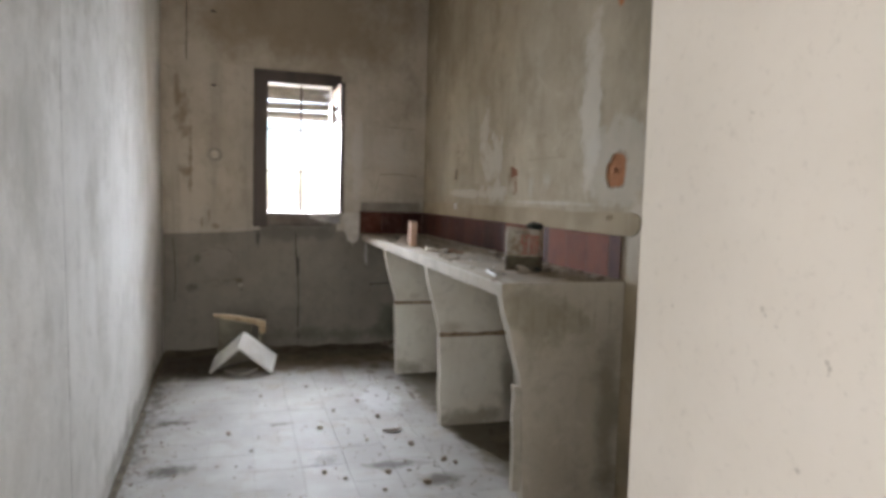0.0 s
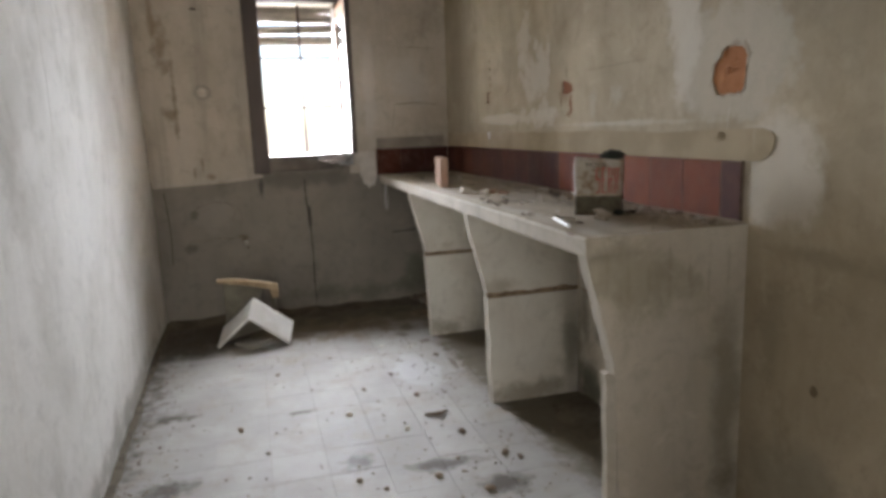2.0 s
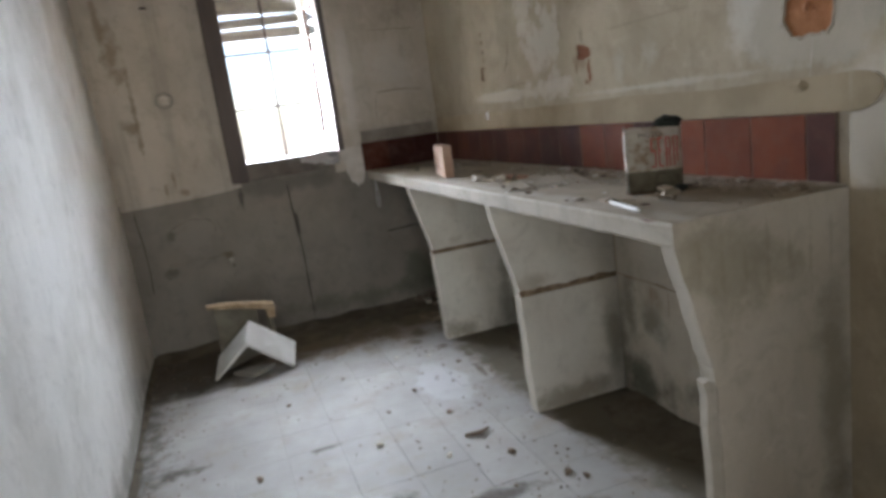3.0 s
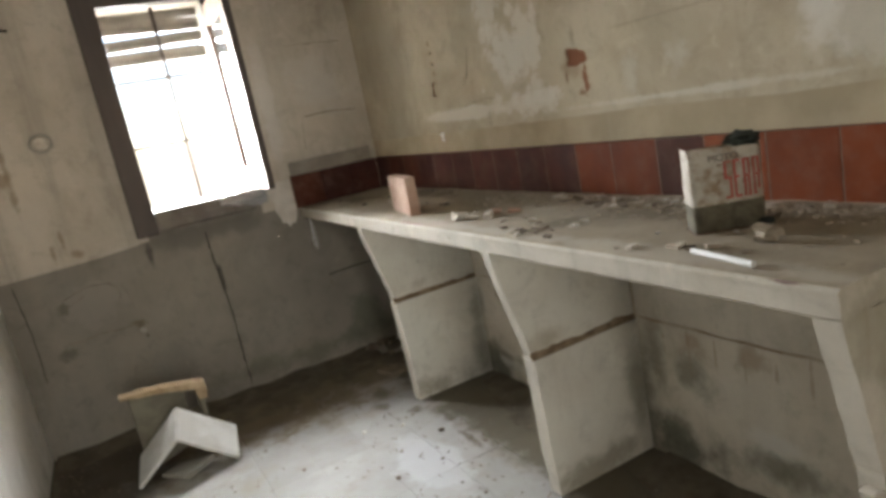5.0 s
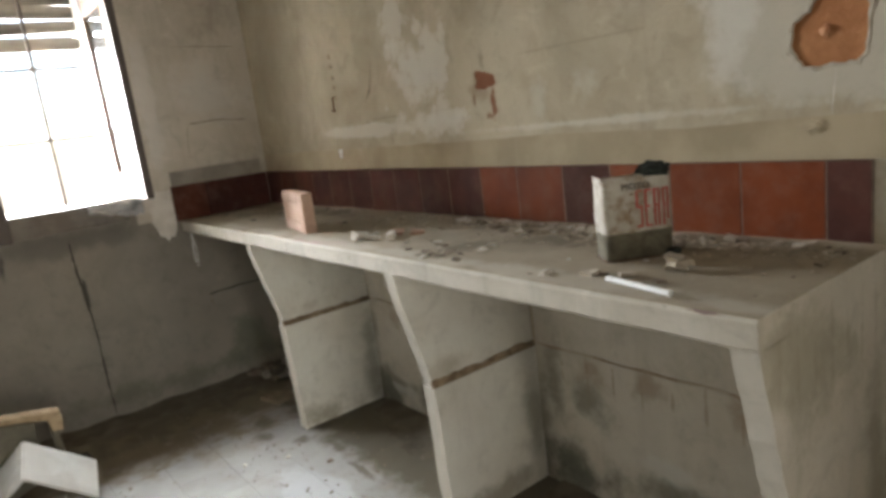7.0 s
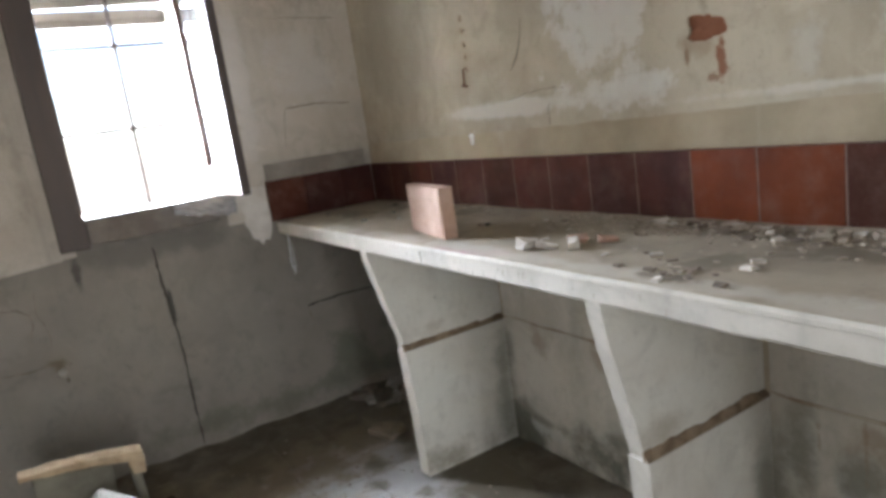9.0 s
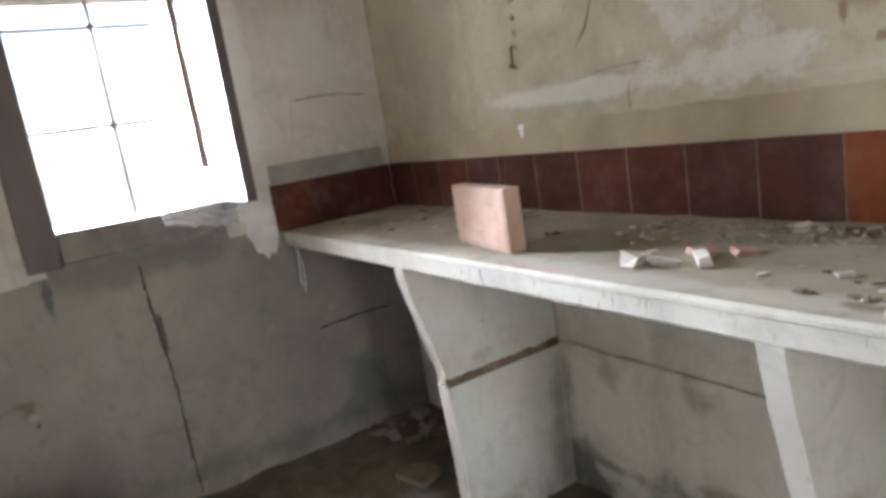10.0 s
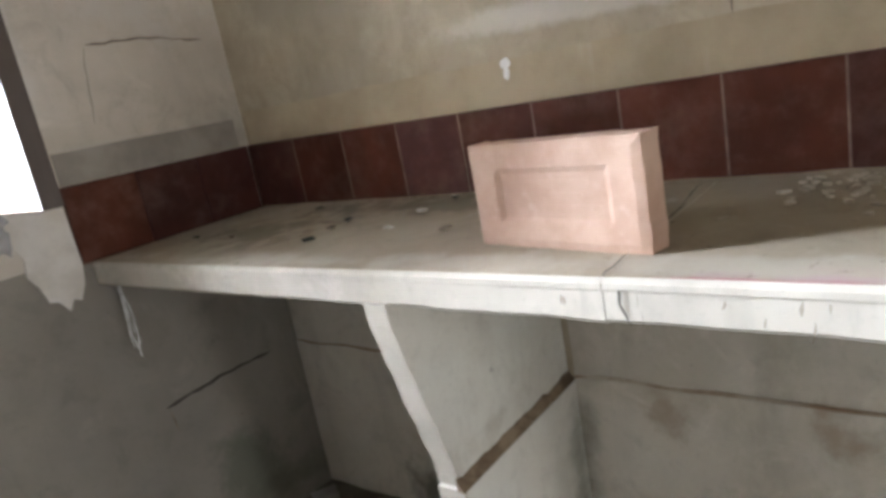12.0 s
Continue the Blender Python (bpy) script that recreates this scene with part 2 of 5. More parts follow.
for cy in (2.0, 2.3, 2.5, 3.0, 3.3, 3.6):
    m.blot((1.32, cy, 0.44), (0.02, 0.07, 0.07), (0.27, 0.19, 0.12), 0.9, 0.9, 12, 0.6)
# mould low in the bays, and darker strips up their corners
BAY_DARK = (0.085, 0.09, 0.06)
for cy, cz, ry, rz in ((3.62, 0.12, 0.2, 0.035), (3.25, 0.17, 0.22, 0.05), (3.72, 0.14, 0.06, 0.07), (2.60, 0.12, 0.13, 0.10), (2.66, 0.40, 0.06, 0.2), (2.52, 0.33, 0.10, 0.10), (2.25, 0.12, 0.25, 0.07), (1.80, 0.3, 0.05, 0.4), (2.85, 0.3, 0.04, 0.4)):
    m.blot((1.32, cy, cz), (0.03, ry, rz), BAY_DARK, 0.95, 0.7, 9, 0.6)
m.blot((1.32, 2.55, 0.50), (0.03, 0.10, 0.12), (0.40, 0.36, 0.29), 0.8, 0.9, 7, 0.5)
m.blot((1.32, 3.58, 0.085), (0.03, 0.12, 0.03), (0.50, 0.48, 0.43), 0.7, 0.8, 10, 0.7)
m.blot((1.32, 2.24, 0.20), (0.03, 0.09, 0.03), (0.55, 0.52, 0.46), 0.6, 0.7, 12, 0.8)
for k in range(9):
    m.blot((1.32, 1.82 + 0.1 * k, 0.43 - 0.01 * (k % 3)), (0.03, 0.007, 0.05 + 0.015 * (k % 4)), (0.27, 0.185, 0.115), 0.8, 0.7, 30, 0.55)
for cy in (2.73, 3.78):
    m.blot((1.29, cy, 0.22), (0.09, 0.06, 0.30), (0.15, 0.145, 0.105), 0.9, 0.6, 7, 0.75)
    m.blot((0.98, cy, 0.52), (0.14, 0.06, 0.05), (0.28, 0.24, 0.17), 0.9, 0.8, 8, 0.6)
m.blot((0.98, 1.7, 0.78), (0.25, 0.1, 0.13), (0.27, 0.24, 0.165), 0.9, 0.9, 6, 0.6)
m.blot((1.27, 1.7, 0.4), (0.08, 0.1, 0.5), (0.22, 0.20, 0.14), 0.9, 0.7, 5, 0.7)
for k in range(7):
    m.blot((0.88 + 0.065 * k, 1.70, 0.79 - 0.02 * (k % 3)), (0.010, 0.1, 0.09 + 0.03 * (k % 2)), (0.27, 0.235, 0.165), 0.9, 0.8, 20, 0.35)
M_CEMENT = m.done()
m = plaster("slab_wash", (0.50, 0.46, 0.385), (0.41, 0.37, 0.30), 0.4, (0.30, 0.27, 0.215), 0.4, 0.35)
m.blot((0.812, 1.80, 0.899), (0.05, 0.045, 0.005), (0.17, 0.10, 0.09), 0.5, 0.5, 20, 0.9)
M_EDGE = m.done()
m = plaster("leg_wash", (0.66, 0.645, 0.57), (0.58, 0.54, 0.465), 0.15, (0.30, 0.265, 0.19), 0.4, 0.4)
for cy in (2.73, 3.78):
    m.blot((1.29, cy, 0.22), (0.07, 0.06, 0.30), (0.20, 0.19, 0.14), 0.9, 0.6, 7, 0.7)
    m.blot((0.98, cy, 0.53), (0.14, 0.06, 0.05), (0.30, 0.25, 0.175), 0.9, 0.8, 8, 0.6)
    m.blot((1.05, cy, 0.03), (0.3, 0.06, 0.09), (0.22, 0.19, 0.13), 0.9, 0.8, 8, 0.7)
M_LEG = m.done()
m = plaster("slab_dusty", (0.32, 0.265, 0.19), (0.235, 0.19, 0.13), 0.0, (0.22, 0.19, 0.13), 0.55, 0.4)
m.blot((1.12, 2.55, 0.9), (0.16, 0.5, 0.2), (0.20, 0.17, 0.12), 0.9, 0.8, 8, 0.6)
m.blot((0.86, 3.15, 0.9), (0.03, 0.16, 0.2), (0.42, 0.20, 0.22), 0.9, 0.7, 9, 0.5)
m.blot((0.865, 2.7, 0.9), (0.06, 2.2, 0.3), (0.43, 0.38, 0.305), 0.7, 0.6, 7, 0.7)
m.blot((1.25, 2.9, 0.9), (0.13, 1.9, 0.3), (0.24, 0.20, 0.14), 0.9, 0.8, 7, 0.7)
m.mix(m.step(m.noise(45.0, 5.0, 0.7), 0.62, 0.72), (0.17, 0.14, 0.095))
m.mix(m.math("MULTIPLY", m.step(m.noise(15.0, 6.0, 0.75, at=(6, 2, 0)), 0.58, 0.72), 0.4), (0.46, 0.42, 0.36))
for cx, cy, rx, ry in ((1.25, 2.75, 0.10, 0.30), (1.15, 2.45, 0.10, 0.18), (1.0, 2.62, 0.09, 0.10), (1.20, 2.1, 0.10, 0.22), (1.24, 4.0, 0.10, 0.5), (1.05, 4.35, 0.15, 0.22), (0.88, 2.64, 0.03, 0.07)):
    m.blot((cx, cy, 0.9), (rx, ry, 0.3), (0.135, 0.105, 0.065), 0.8, 0.9, 18, 0.8)
m.blot((0.825, 3.30, 0.9), (0.012, 0.13, 0.2), (0.36, 0.10, 0.13), 0.6, 0.7, 14, 0.7)
m.blot((0.835, 3.22, 0.9), (0.02, 0.14, 0.2), (0.40, 0.27, 0.28), 0.8, 0.7, 14, 0.5)
M_DUST = m.done()
m = Mat("dirt", 1.0)
m.base((0.15, 0.125, 0.088), (0.085, 0.072, 0.05), 9.0, detail=8.0)
m.mix(m.step(m.noise(40.0, 5.0, 0.7), 0.62, 0.72), (0.24, 0.2, 0.15))
m.relief(m.noise(40.0, 6.0, 0.75), 0.8, 0.01)
M_DIRT = m.done()
# floor tile: worn pale cement tile under dust
m = Mat("floor_tile", 0.5)
m.base((0.34, 0.33, 0.31), (0.265, 0.252, 0.235), 2.2, detail=8.0)
m.mix(m.math("MULTIPLY", m.step(m.noise(5.0, 8.0, 0.7, at=(4, 4, 0)), 0.46, 0.7), 0.6), (0.25, 0.215, 0.165))
m.mix(m.step(m.noise(26.0, 5.0, 0.75, at=(1, 7, 0)), 0.66, 0.74), (0.14, 0.115, 0.085))
for cx, cy, rx, ry in ((-0.43, 3.08, 0.14, 0.06), (-0.40, 2.45, 0.13, 0.1), (0.27, 2.42, 0.08, 0.1), (0.72, 2.1, 0.12, 0.1), (0.10, 2.95, 0.07, 0.03), (0.55, 2.3, 0.2, 0.06)):
    m.blot((cx, cy, 0), (rx, ry, 0.3), (0.06, 0.048, 0.034), 0.8, 0.6, 14, 0.95)
# darker strip along the left wall
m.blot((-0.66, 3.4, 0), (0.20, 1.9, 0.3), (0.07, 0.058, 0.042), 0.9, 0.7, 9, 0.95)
# brown dirt by the back wall, with the window sill's shadow painted into it
m.blot((0.25, 4.75, 0), (1.6, 0.90, 0.3), (0.165, 0.128, 0.08), 0.35, 0.3, 8, 0.95)
m.blot((0.45, 4.55, 0), (0.9, 0.35, 0.3), (0.085, 0.072, 0.045), 0.8, 0.8, 8, 0.8)
for cx, cy, rx, ry in ((0.755, 3.885, 0.05, 0.10), (0.87, 3.72, 0.05, 0.06), (0.93, 3.55, 0.03, 0.10), (0.90, 3.30, 0.02, 0.16), (0.82, 4.02, 0.07, 0.08)):
    m.blot((cx, cy, 0), (rx, ry, 0.3), (0.12, 0.10, 0.075), 0.8, 0.8, 16, 0.85)
# shade left of the window painted as a darker area
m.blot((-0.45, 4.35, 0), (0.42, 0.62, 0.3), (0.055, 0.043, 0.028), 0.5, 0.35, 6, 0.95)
# bay floor: dirt and the counter's shadow painted as one dark blot
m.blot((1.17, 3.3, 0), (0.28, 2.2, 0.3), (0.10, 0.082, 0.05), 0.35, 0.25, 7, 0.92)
# bluish reflection on the floor painted in as a pale patch
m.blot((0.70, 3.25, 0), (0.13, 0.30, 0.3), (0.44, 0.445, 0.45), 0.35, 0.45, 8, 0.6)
m.vary(0.05)
m.b.inputs["Specular IOR Level"].default_value = 0.35
m.rough(m.math("MULTIPLY_ADD", m.noise(6.0, 6.0, 0.7), 0.5, 0.42))
m.relief(m.noise(5.0, 5.0), 0.15, 0.02)
m.relief(m.noise(60.0, 5.0, 0.7), 0.2, 0.002)
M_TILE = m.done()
M_GROUT = plain("grout", (0.20, 0.18, 0.15), None, 20, 0.95)


def glaze(name, a, b):
    m = Mat(name, 0.5)
    m.b.inputs["Specular IOR Level"].default_value = 0.10
    m.base(a, b, 7.0, detail=6.0)
    m.vary(0.22)
    dust = m.step(m.noise(11.0, 6.0, 0.7), 0.42, 0.75)
    m.mix(m.math("MULTIPLY", dust, 0.16), (0.30, 0.24, 0.18))
    m.rough(m.math("MULTIPLY_ADD", dust, 0.3, 0.6))
    m.relief(m.noise(9.0, 3.0), 0.1, 0.01)
    return m.done()


M_RED = glaze("tile_red", (0.175, 0.042, 0.014), (0.125, 0.030, 0.011))
M_MAROON = glaze("tile_maroon", (0.085, 0.03, 0.022), (0.06, 0.022, 0.018))
M_RUST = glaze("tile_rust", (0.090, 0.027, 0.016), (0.066, 0.021, 0.013))
m = Mat("mortar_band", 0.95)
m.base((0.40, 0.325, 0.215), (0.31, 0.25, 0.16), 5.0, detail=7.0)
m.mix(m.math("MULTIPLY", m.step(m.noise(14.0, 4.0, 0.6, (1, 1, 0.1)), 0.6, 0.75), 0.5), (0.52, 0.46, 0.36))
m.relief(m.noise(40.0, 6.0, 0.7), 0.5, 0.006)
M_BAND = m.done()
M_BANDGREY = plain("grey_band", (0.29, 0.26, 0.215), (0.22, 0.195, 0.16), 8, 0.95, 0, 0.5)
m = Mat("bare_brick", 0.95)
m.base((0.50, 0.225, 0.095), (0.40, 0.165, 0.065), 12.0, detail=7.0)
m.mix(m.step(m.noise(30.0, 5.0, 0.7), 0.6, 0.75), (0.5, 0.3, 0.18))
m.relief(m.noise(35.0, 6.0, 0.7), 0.9, 0.015)
m.blot((1.34, 2.86, 1.35), (0.2, 0.12, 0.10), (0.19, 0.068, 0.03), 0.3, 0.2, 20, 0.85)
M_BRICK = m.done()
M_CHIPLIP = plain("plaster_lip", (0.47, 0.415, 0.335), (0.36, 0.30, 0.225), 30, 0.95, 0, 0.6)
M_CLAY = plain("clay_knob", (0.52, 0.27, 0.14), (0.44, 0.2, 0.1), 30, 0.95)
m = Mat("pink_brick", 0.9)
m.base((0.46, 0.315, 0.235), (0.39, 0.25, 0.18), 14.0, detail=7.0)
m.mix(m.math("MULTIPLY", m.step(m.noise(26.0, 5.0, 0.7), 0.55, 0.75), 0.5), (0.54, 0.40, 0.32))
m.relief(m.noise(90.0, 5.0, 0.75), 0.5, 0.003)
M_PINK = m.done()
m = Mat("dark_wood", 0.6)
m.base((0.075, 0.055, 0.042), (0.045, 0.034, 0.028), 6.0, stretch=(1, 1, 0.1), detail=7.0)
m.relief(m.noise(30.0, 5.0, 0.6, (1, 1, 0.06)), 0.4, 0.004)
M_WOOD = m.done()
m = Mat("pine_leaf", 0.6)
m.base((0.34, 0.205, 0.105), (0.26, 0.15, 0.075), 6.0, stretch=(1, 1, 0.08), detail=7.0)
m.relief(m.noise(30.0, 5.0, 0.6, (1, 1, 0.06)), 0.3, 0.003)
M_LEAF = m.done()
M_SLAT = plain("shutter_slat", (0.17, 0.15, 0.12), (0.12, 0.105, 0.085), 8, 0.6)
M_IRON = plain("old_iron", (0.06, 0.045, 0.035), None, 25, 0.7, 0.4)
M_CRACK = plain("crack_dark", (0.06, 0.05, 0.038), None, 30, 1.0)
M_BAYLINE = plain("bay_line", (0.42, 0.36, 0.275), (0.25, 0.165, 0.10), 9, 1.0, 0, 0.6)
M_LEDGE = plain("ledge_dirt", (0.31, 0.235, 0.155), (0.16, 0.11, 0.068), 22, 1.0, 0, 0.8)
M_RUSTY = plain("rust_brown", (0.12, 0.06, 0.03), None, 40, 0.95)
M_PVC = plain("white_plastic", (0.72, 0.72, 0.70), (0.62, 0.62, 0.60), 9, 0.45, 0, 0.1)
M_CHIP = plain("plaster_chip", (0.60, 0.55, 0.47), (0.45, 0.40, 0.33), 25, 0.95)
M_CRUMB = plain("dusty_crumb", (0.42, 0.36, 0.28), (0.30, 0.25, 0.19), 25, 1.0)
M_RUBBLE = plain("rubble", (0.24, 0.19, 0.14), (0.13, 0.10, 0.075), 20, 1.0)
M_TAN = plain("raw_board", (0.40, 0.30, 0.185), (0.27, 0.19, 0.11), 16, 0.9)
M_STAND = plain("stand_sheet", (0.185, 0.17, 0.125), (0.125, 0.112, 0.08), 9, 0.9)
M_DULL = plain("grey_board", (0.33, 0.31, 0.26), (0.25, 0.23, 0.19), 6, 0.85)
M_GROUND = plain("yard_earth", (0.36, 0.31, 0.24), (0.27, 0.24, 0.17), 0.8, 1.0)
M_SILL = plain("dark_sill", (0.17, 0.15, 0.125), (0.11, 0.095, 0.08), 9, 0.85)
M_CEIL = plaster("ceiling_wash", (0.56, 0.52, 0.45), (0.46, 0.42, 0.35), 0.0, (0.3, 0.25, 0.18), 0.3).done()


# ---- building helpers ----
def mesh_of(name, bm, material):
    me = bpy.data.meshes.new(name)
    bmesh.ops.recalc_face_normals(bm, faces=bm.faces[:])
    bm.to_mesh(me)
    bm.free()
    for mm in (material if isinstance(material, (list, tuple)) else [material]):
        me.materials.append(mm)
    return me


def thing(name, bm, material, label="", category="", kind="", group=""):
    return tagged(new(name, mesh_of(name, bm, material)), label, category, group, kind)


def empty(name, label, category, at=(0, 0, 0), group=""):
    ob = new(name)
    ob.matrix_basis = pose(*at) if len(at) == 3 else pose(*at)
    return tagged(ob, label, category, group)


def part(name, bm, material, parent, label=""):
    ob = new(name, mesh_of(name, bm, material))
    ob.parent = parent
    return tagged(ob, label)


def box(bm, x0, x1, y0, y1, z0, z1, bevel=0.0, mat=0):
    v = [bm.verts.new(p) for p in ((x0, y0, z0), (x1, y0, z0), (x1, y1, z0), (x0, y1, z0), (x0, y0, z1), (x1, y0, z1), (x1, y1, z1), (x0, y1, z1))]
    f = [bm.faces.new([v[i] for i in q]) for q in ((3, 2, 1, 0), (4, 5, 6, 7), (0, 1, 5, 4), (1, 2, 6, 5), (2, 3, 7, 6), (3, 0, 4, 7))]
    for q in f:
        q.material_index = mat
    if bevel:
        es = list({e for q in f for e in q.edges})
        bmesh.ops.bevel(bm, geom=es, offset=bevel, segments=2, affect="EDGES", profile=0.5)
    return bm


def boxes(*rows, bevel=0.0):
    bm = bmesh.new()
    for r in rows:
        box(bm, *r, bevel=bevel)
    return bm


def prism(pts, axis, a, b, bevel=0.0):
    """A flat outline (two coordinates a point) drawn out along axis from a to b."""
    bm = bmesh.new()

    def at(p, s):
        q = list(p)
        q.insert("xyz".index(axis), s)
        return bm.verts.new(q)
    lo, hi = [at(p, a) for p in pts], [at(p, b) for p in pts]
    bm.faces.new(lo)
    bm.faces.new(hi[::-1])
    n = len(pts)
    for i in range(n):
        bm.faces.new((lo[i], hi[i], hi[(i + 1) % n], lo[(i + 1) % n]))
    if bevel:
        bmesh.ops.bevel(bm, geom=bm.edges[:], offset=bevel, segments=2, affect="EDGES", profile=0.5)
    return bm


def ragged(cx, cy, rx, ry, n=26, rough=0.18, seed=0):
    """A broken, rounded outline."""
    r = random.Random(seed)
    ph = [r.uniform(0, 6.3) for _ in range(4)]
    out = []
    for i in range(n):
        a = 2 * math.pi * i / n
        k = 1 + rough * (0.5 * math.sin(2 * a + ph[0]) + 0.5 * math.sin(3 * a + ph[1]) + 0.35 * math.sin(5 * a + ph[2])) + rough * r.uniform(-0.3, 0.3)
        ex = 0.75
        c, s = math.cos(a), math.sin(a)
        out.append((cx + rx * k * math.copysign(abs(c) ** ex, c), cy + ry * k * math.copysign(abs(s) ** ex, s)))
    return out


def tube(bm, pts, radius, sides=8):
    """A round bar along a line of points."""
    pts = [Vector(p) for p in pts]
    rings = []
    for i, p in enumerate(pts):
        d = (pts[min(i + 1, len(pts) - 1)] - pts[max(i - 1, 0)]).normalized()
        q = d.to_track_quat("Z", "Y")
        rr = radius[i] if isinstance(radius, (list, tuple)) else radius
        rings.append([bm.verts.new(p + q @ Vector((rr * math.cos(2 * math.pi * k / sides), rr * math.sin(2 * math.pi * k / sides), 0))) for k in range(sides)])
    for a, b in zip(rings, rings[1:]):
        for k in range(sides):
            bm.faces.new((a[k], a[(k + 1) % sides], b[(k + 1) % sides], b[k]))
    bm.faces.new(rings[0][::-1])
    bm.faces.new(rings[-1])
    return bm


def lump(bm, at, size, seed=0, cuts=1):
    """A broken chip or stone."""
    r = random.Random(seed)
    g = bmesh.ops.create_icosphere(bm, subdivisions=cuts, radius=1.0)
    q = Euler((r.uniform(-0.3, 0.3), r.uniform(-0.3, 0.3), r.uniform(0, 6.3))).to_quaternion()
    for v in g["verts"]:
        k = Vector([c * s * r.uniform(0.7, 1.2) for c, s in zip(v.co, size)])
        v.co = Vector(at) + q @ k
    return bm


def wad(at, size, seed):
    """A crumpled wad: a ball pushed in and out all over."""
    b = bmesh.new()
    g = bmesh.ops.create_icosphere(b, subdivisions=3, radius=1.0)
    for v in g["verts"]:
        d = v.co.normalized()
        k = 1 + 0.55 * noise.noise(d * 2.2 + Vector((seed, 0, 0))) + 0.35 * noise.noise(d * 5.5 + Vector((0, seed, 0)))
        v.co = Vector(at) + Vector([c * s * k for c, s in zip(d, size)])
    return b


def shard(bm, at, size, seed):
    """An angular broken piece."""
    r = random.Random(seed)
    q = Euler((r.uniform(-0.15, 0.15), r.uniform(-0.15, 0.15), r.uniform(0, 6.3))).to_quaternion()
    v = [bm.verts.new(Vector(at) + q @ Vector([c * k * r.uniform(0.55, 1.15) for c, k in zip(p, size)]))
         for p in ((-1, -1, -1), (1, -1, -1), (1, 1, -1), (-1, 1, -1), (-1, -1, 1), (1, -1, 1), (1, 1, 1), (-1, 1, 1))]
    for f in ((3, 2, 1, 0), (4, 5, 6, 7), (0, 1, 5, 4), (1, 2, 6, 5), (2, 3, 7, 6), (3, 0, 4, 7)):
        bm.faces.new([v[i] for i in f])
    return bm


# ---- structure ----
ROOM_TOP, FRONT, BACK, RIGHT = 2.95, 0.08, 4.70, 1.33
W0, W1, SILL, HEAD = 0.095, 0.575, 1.06, 2.02


def left_x(y):
    return -0.60 - 0.02 * (y - 3.0)


# one sheet of earth outside, to the horizon
bm = bmesh.new()
bmesh.ops.create_grid(bm, x_segments=40, y_segments=40, size=600)
for v in bm.verts:
    v.co.z = -0.35
thing("ground", bm, M_GROUND, "dry pale earth round the house", "ground", "structure")

# the base under the floor tiles, in the kitchen and the hall
thing("floor", boxes((-1.4, 2.0, -1.7, 4.75, -0.3, -0.004)), M_GROUT, "worn pale cement tile floor with dirt, painted-in shade and a painted reflection", "floor", "structure")
thing("ceiling", boxes((-1.7, 2.0, -1.7, 5.0, ROOM_TOP, ROOM_TOP + 0.15)), M_CEIL, "limewashed plaster ceiling", "ceiling", "structure")

# left wall, slightly out of true, gently uneven
bm = bmesh.new()
ny, nz = 60, 36
grid = []
for i in range(ny + 1):
    y = FRONT + (BACK + 0.02 - FRONT) * i / ny
    row = []
    for k in range(nz + 1):
        z = -0.02 + (ROOM_TOP + 0.02) * k / nz
        row.append(bm.verts.new((left_x(y) + 0.012 * noise.noise((0, y * 1.1, z * 0.8)) - 0.012, y, z)))
    grid.append(row)
for i in range(ny):
    for k in range(nz):
        bm.faces.new((grid[i][k], grid[i + 1][k], grid[i + 1][k + 1], grid[i][k + 1])).smooth = True
back_row = [bm.verts.new((-0.85, y, z)) for y, z in ((FRONT, -0.02), (BACK + 0.02, -0.02), (BACK + 0.02, ROOM_TOP), (FRONT, ROOM_TOP))]
bm.faces.new(back_row)
thing("wall_left", bm, M_PALE, "pale limewashed plaster wall with cracks, grey stains and painted-in shade", "wall", "structure")

# back wall in four blocks round the window
thing("wall_back", boxes((-0.85, W0 - 0.05, BACK, 4.98, 0.92, ROOM_TOP), (W1 + 0.05, 1.6, BACK, 4.98, 0.92, ROOM_TOP),
                         (W0 - 0.05, W1 + 0.05, BACK, 4.98, HEAD + 0.05, ROOM_TOP)),
      M_GREY, "grey limewashed wall, stained and cracked", "wall", "structure")
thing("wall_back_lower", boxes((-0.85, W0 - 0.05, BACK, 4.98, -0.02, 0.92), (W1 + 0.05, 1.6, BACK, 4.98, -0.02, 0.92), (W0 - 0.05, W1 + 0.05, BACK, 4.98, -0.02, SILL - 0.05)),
      M_RENDER, "bare grey cement render under the window, cracked, darker along its foot", "wall", "structure")


def sheet_with_holes(outer, holes, x_face, depth):
    """A plaster coat in the plane x = x_face with ragged holes through it."""
    bm = bmesh.new()
    loops = []
    for pts in [outer] + holes:
        vs = [bm.verts.new((x_face, y, z)) for y, z in pts]
        loops.append(vs)
        for a, b in zip(vs, vs[1:] + vs[:1]):
            bm.edges.new((a, b))
    bmesh.ops.triangle_fill(bm, edges=bm.edges[:], use_beauty=True)
    for vs in loops:
        inner = [bm.verts.new((x_face + depth, v.co.y, v.co.z)) for v in vs]
        for i in range(len(vs)):
            k = (i + 1) % len(vs)
            bm.faces.new((vs[i], vs[k], inner[k], inner[i]))
    return bm


big_hole = ragged(1.811, 1.331, 0.070, 0.068, 44, 0.13, 9)
small_hole = ragged(2.856, 1.354, 0.044, 0.033, 36, 0.30, 21)
outer = [(FRONT, -0.02), (BACK, -0.02), (BACK, ROOM_TOP), (FRONT, ROOM_TOP)]
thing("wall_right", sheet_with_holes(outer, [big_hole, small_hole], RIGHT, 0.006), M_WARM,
      "beige plaster wall with stains, painted-in shade and holes down to the brick", "wall", "structure")
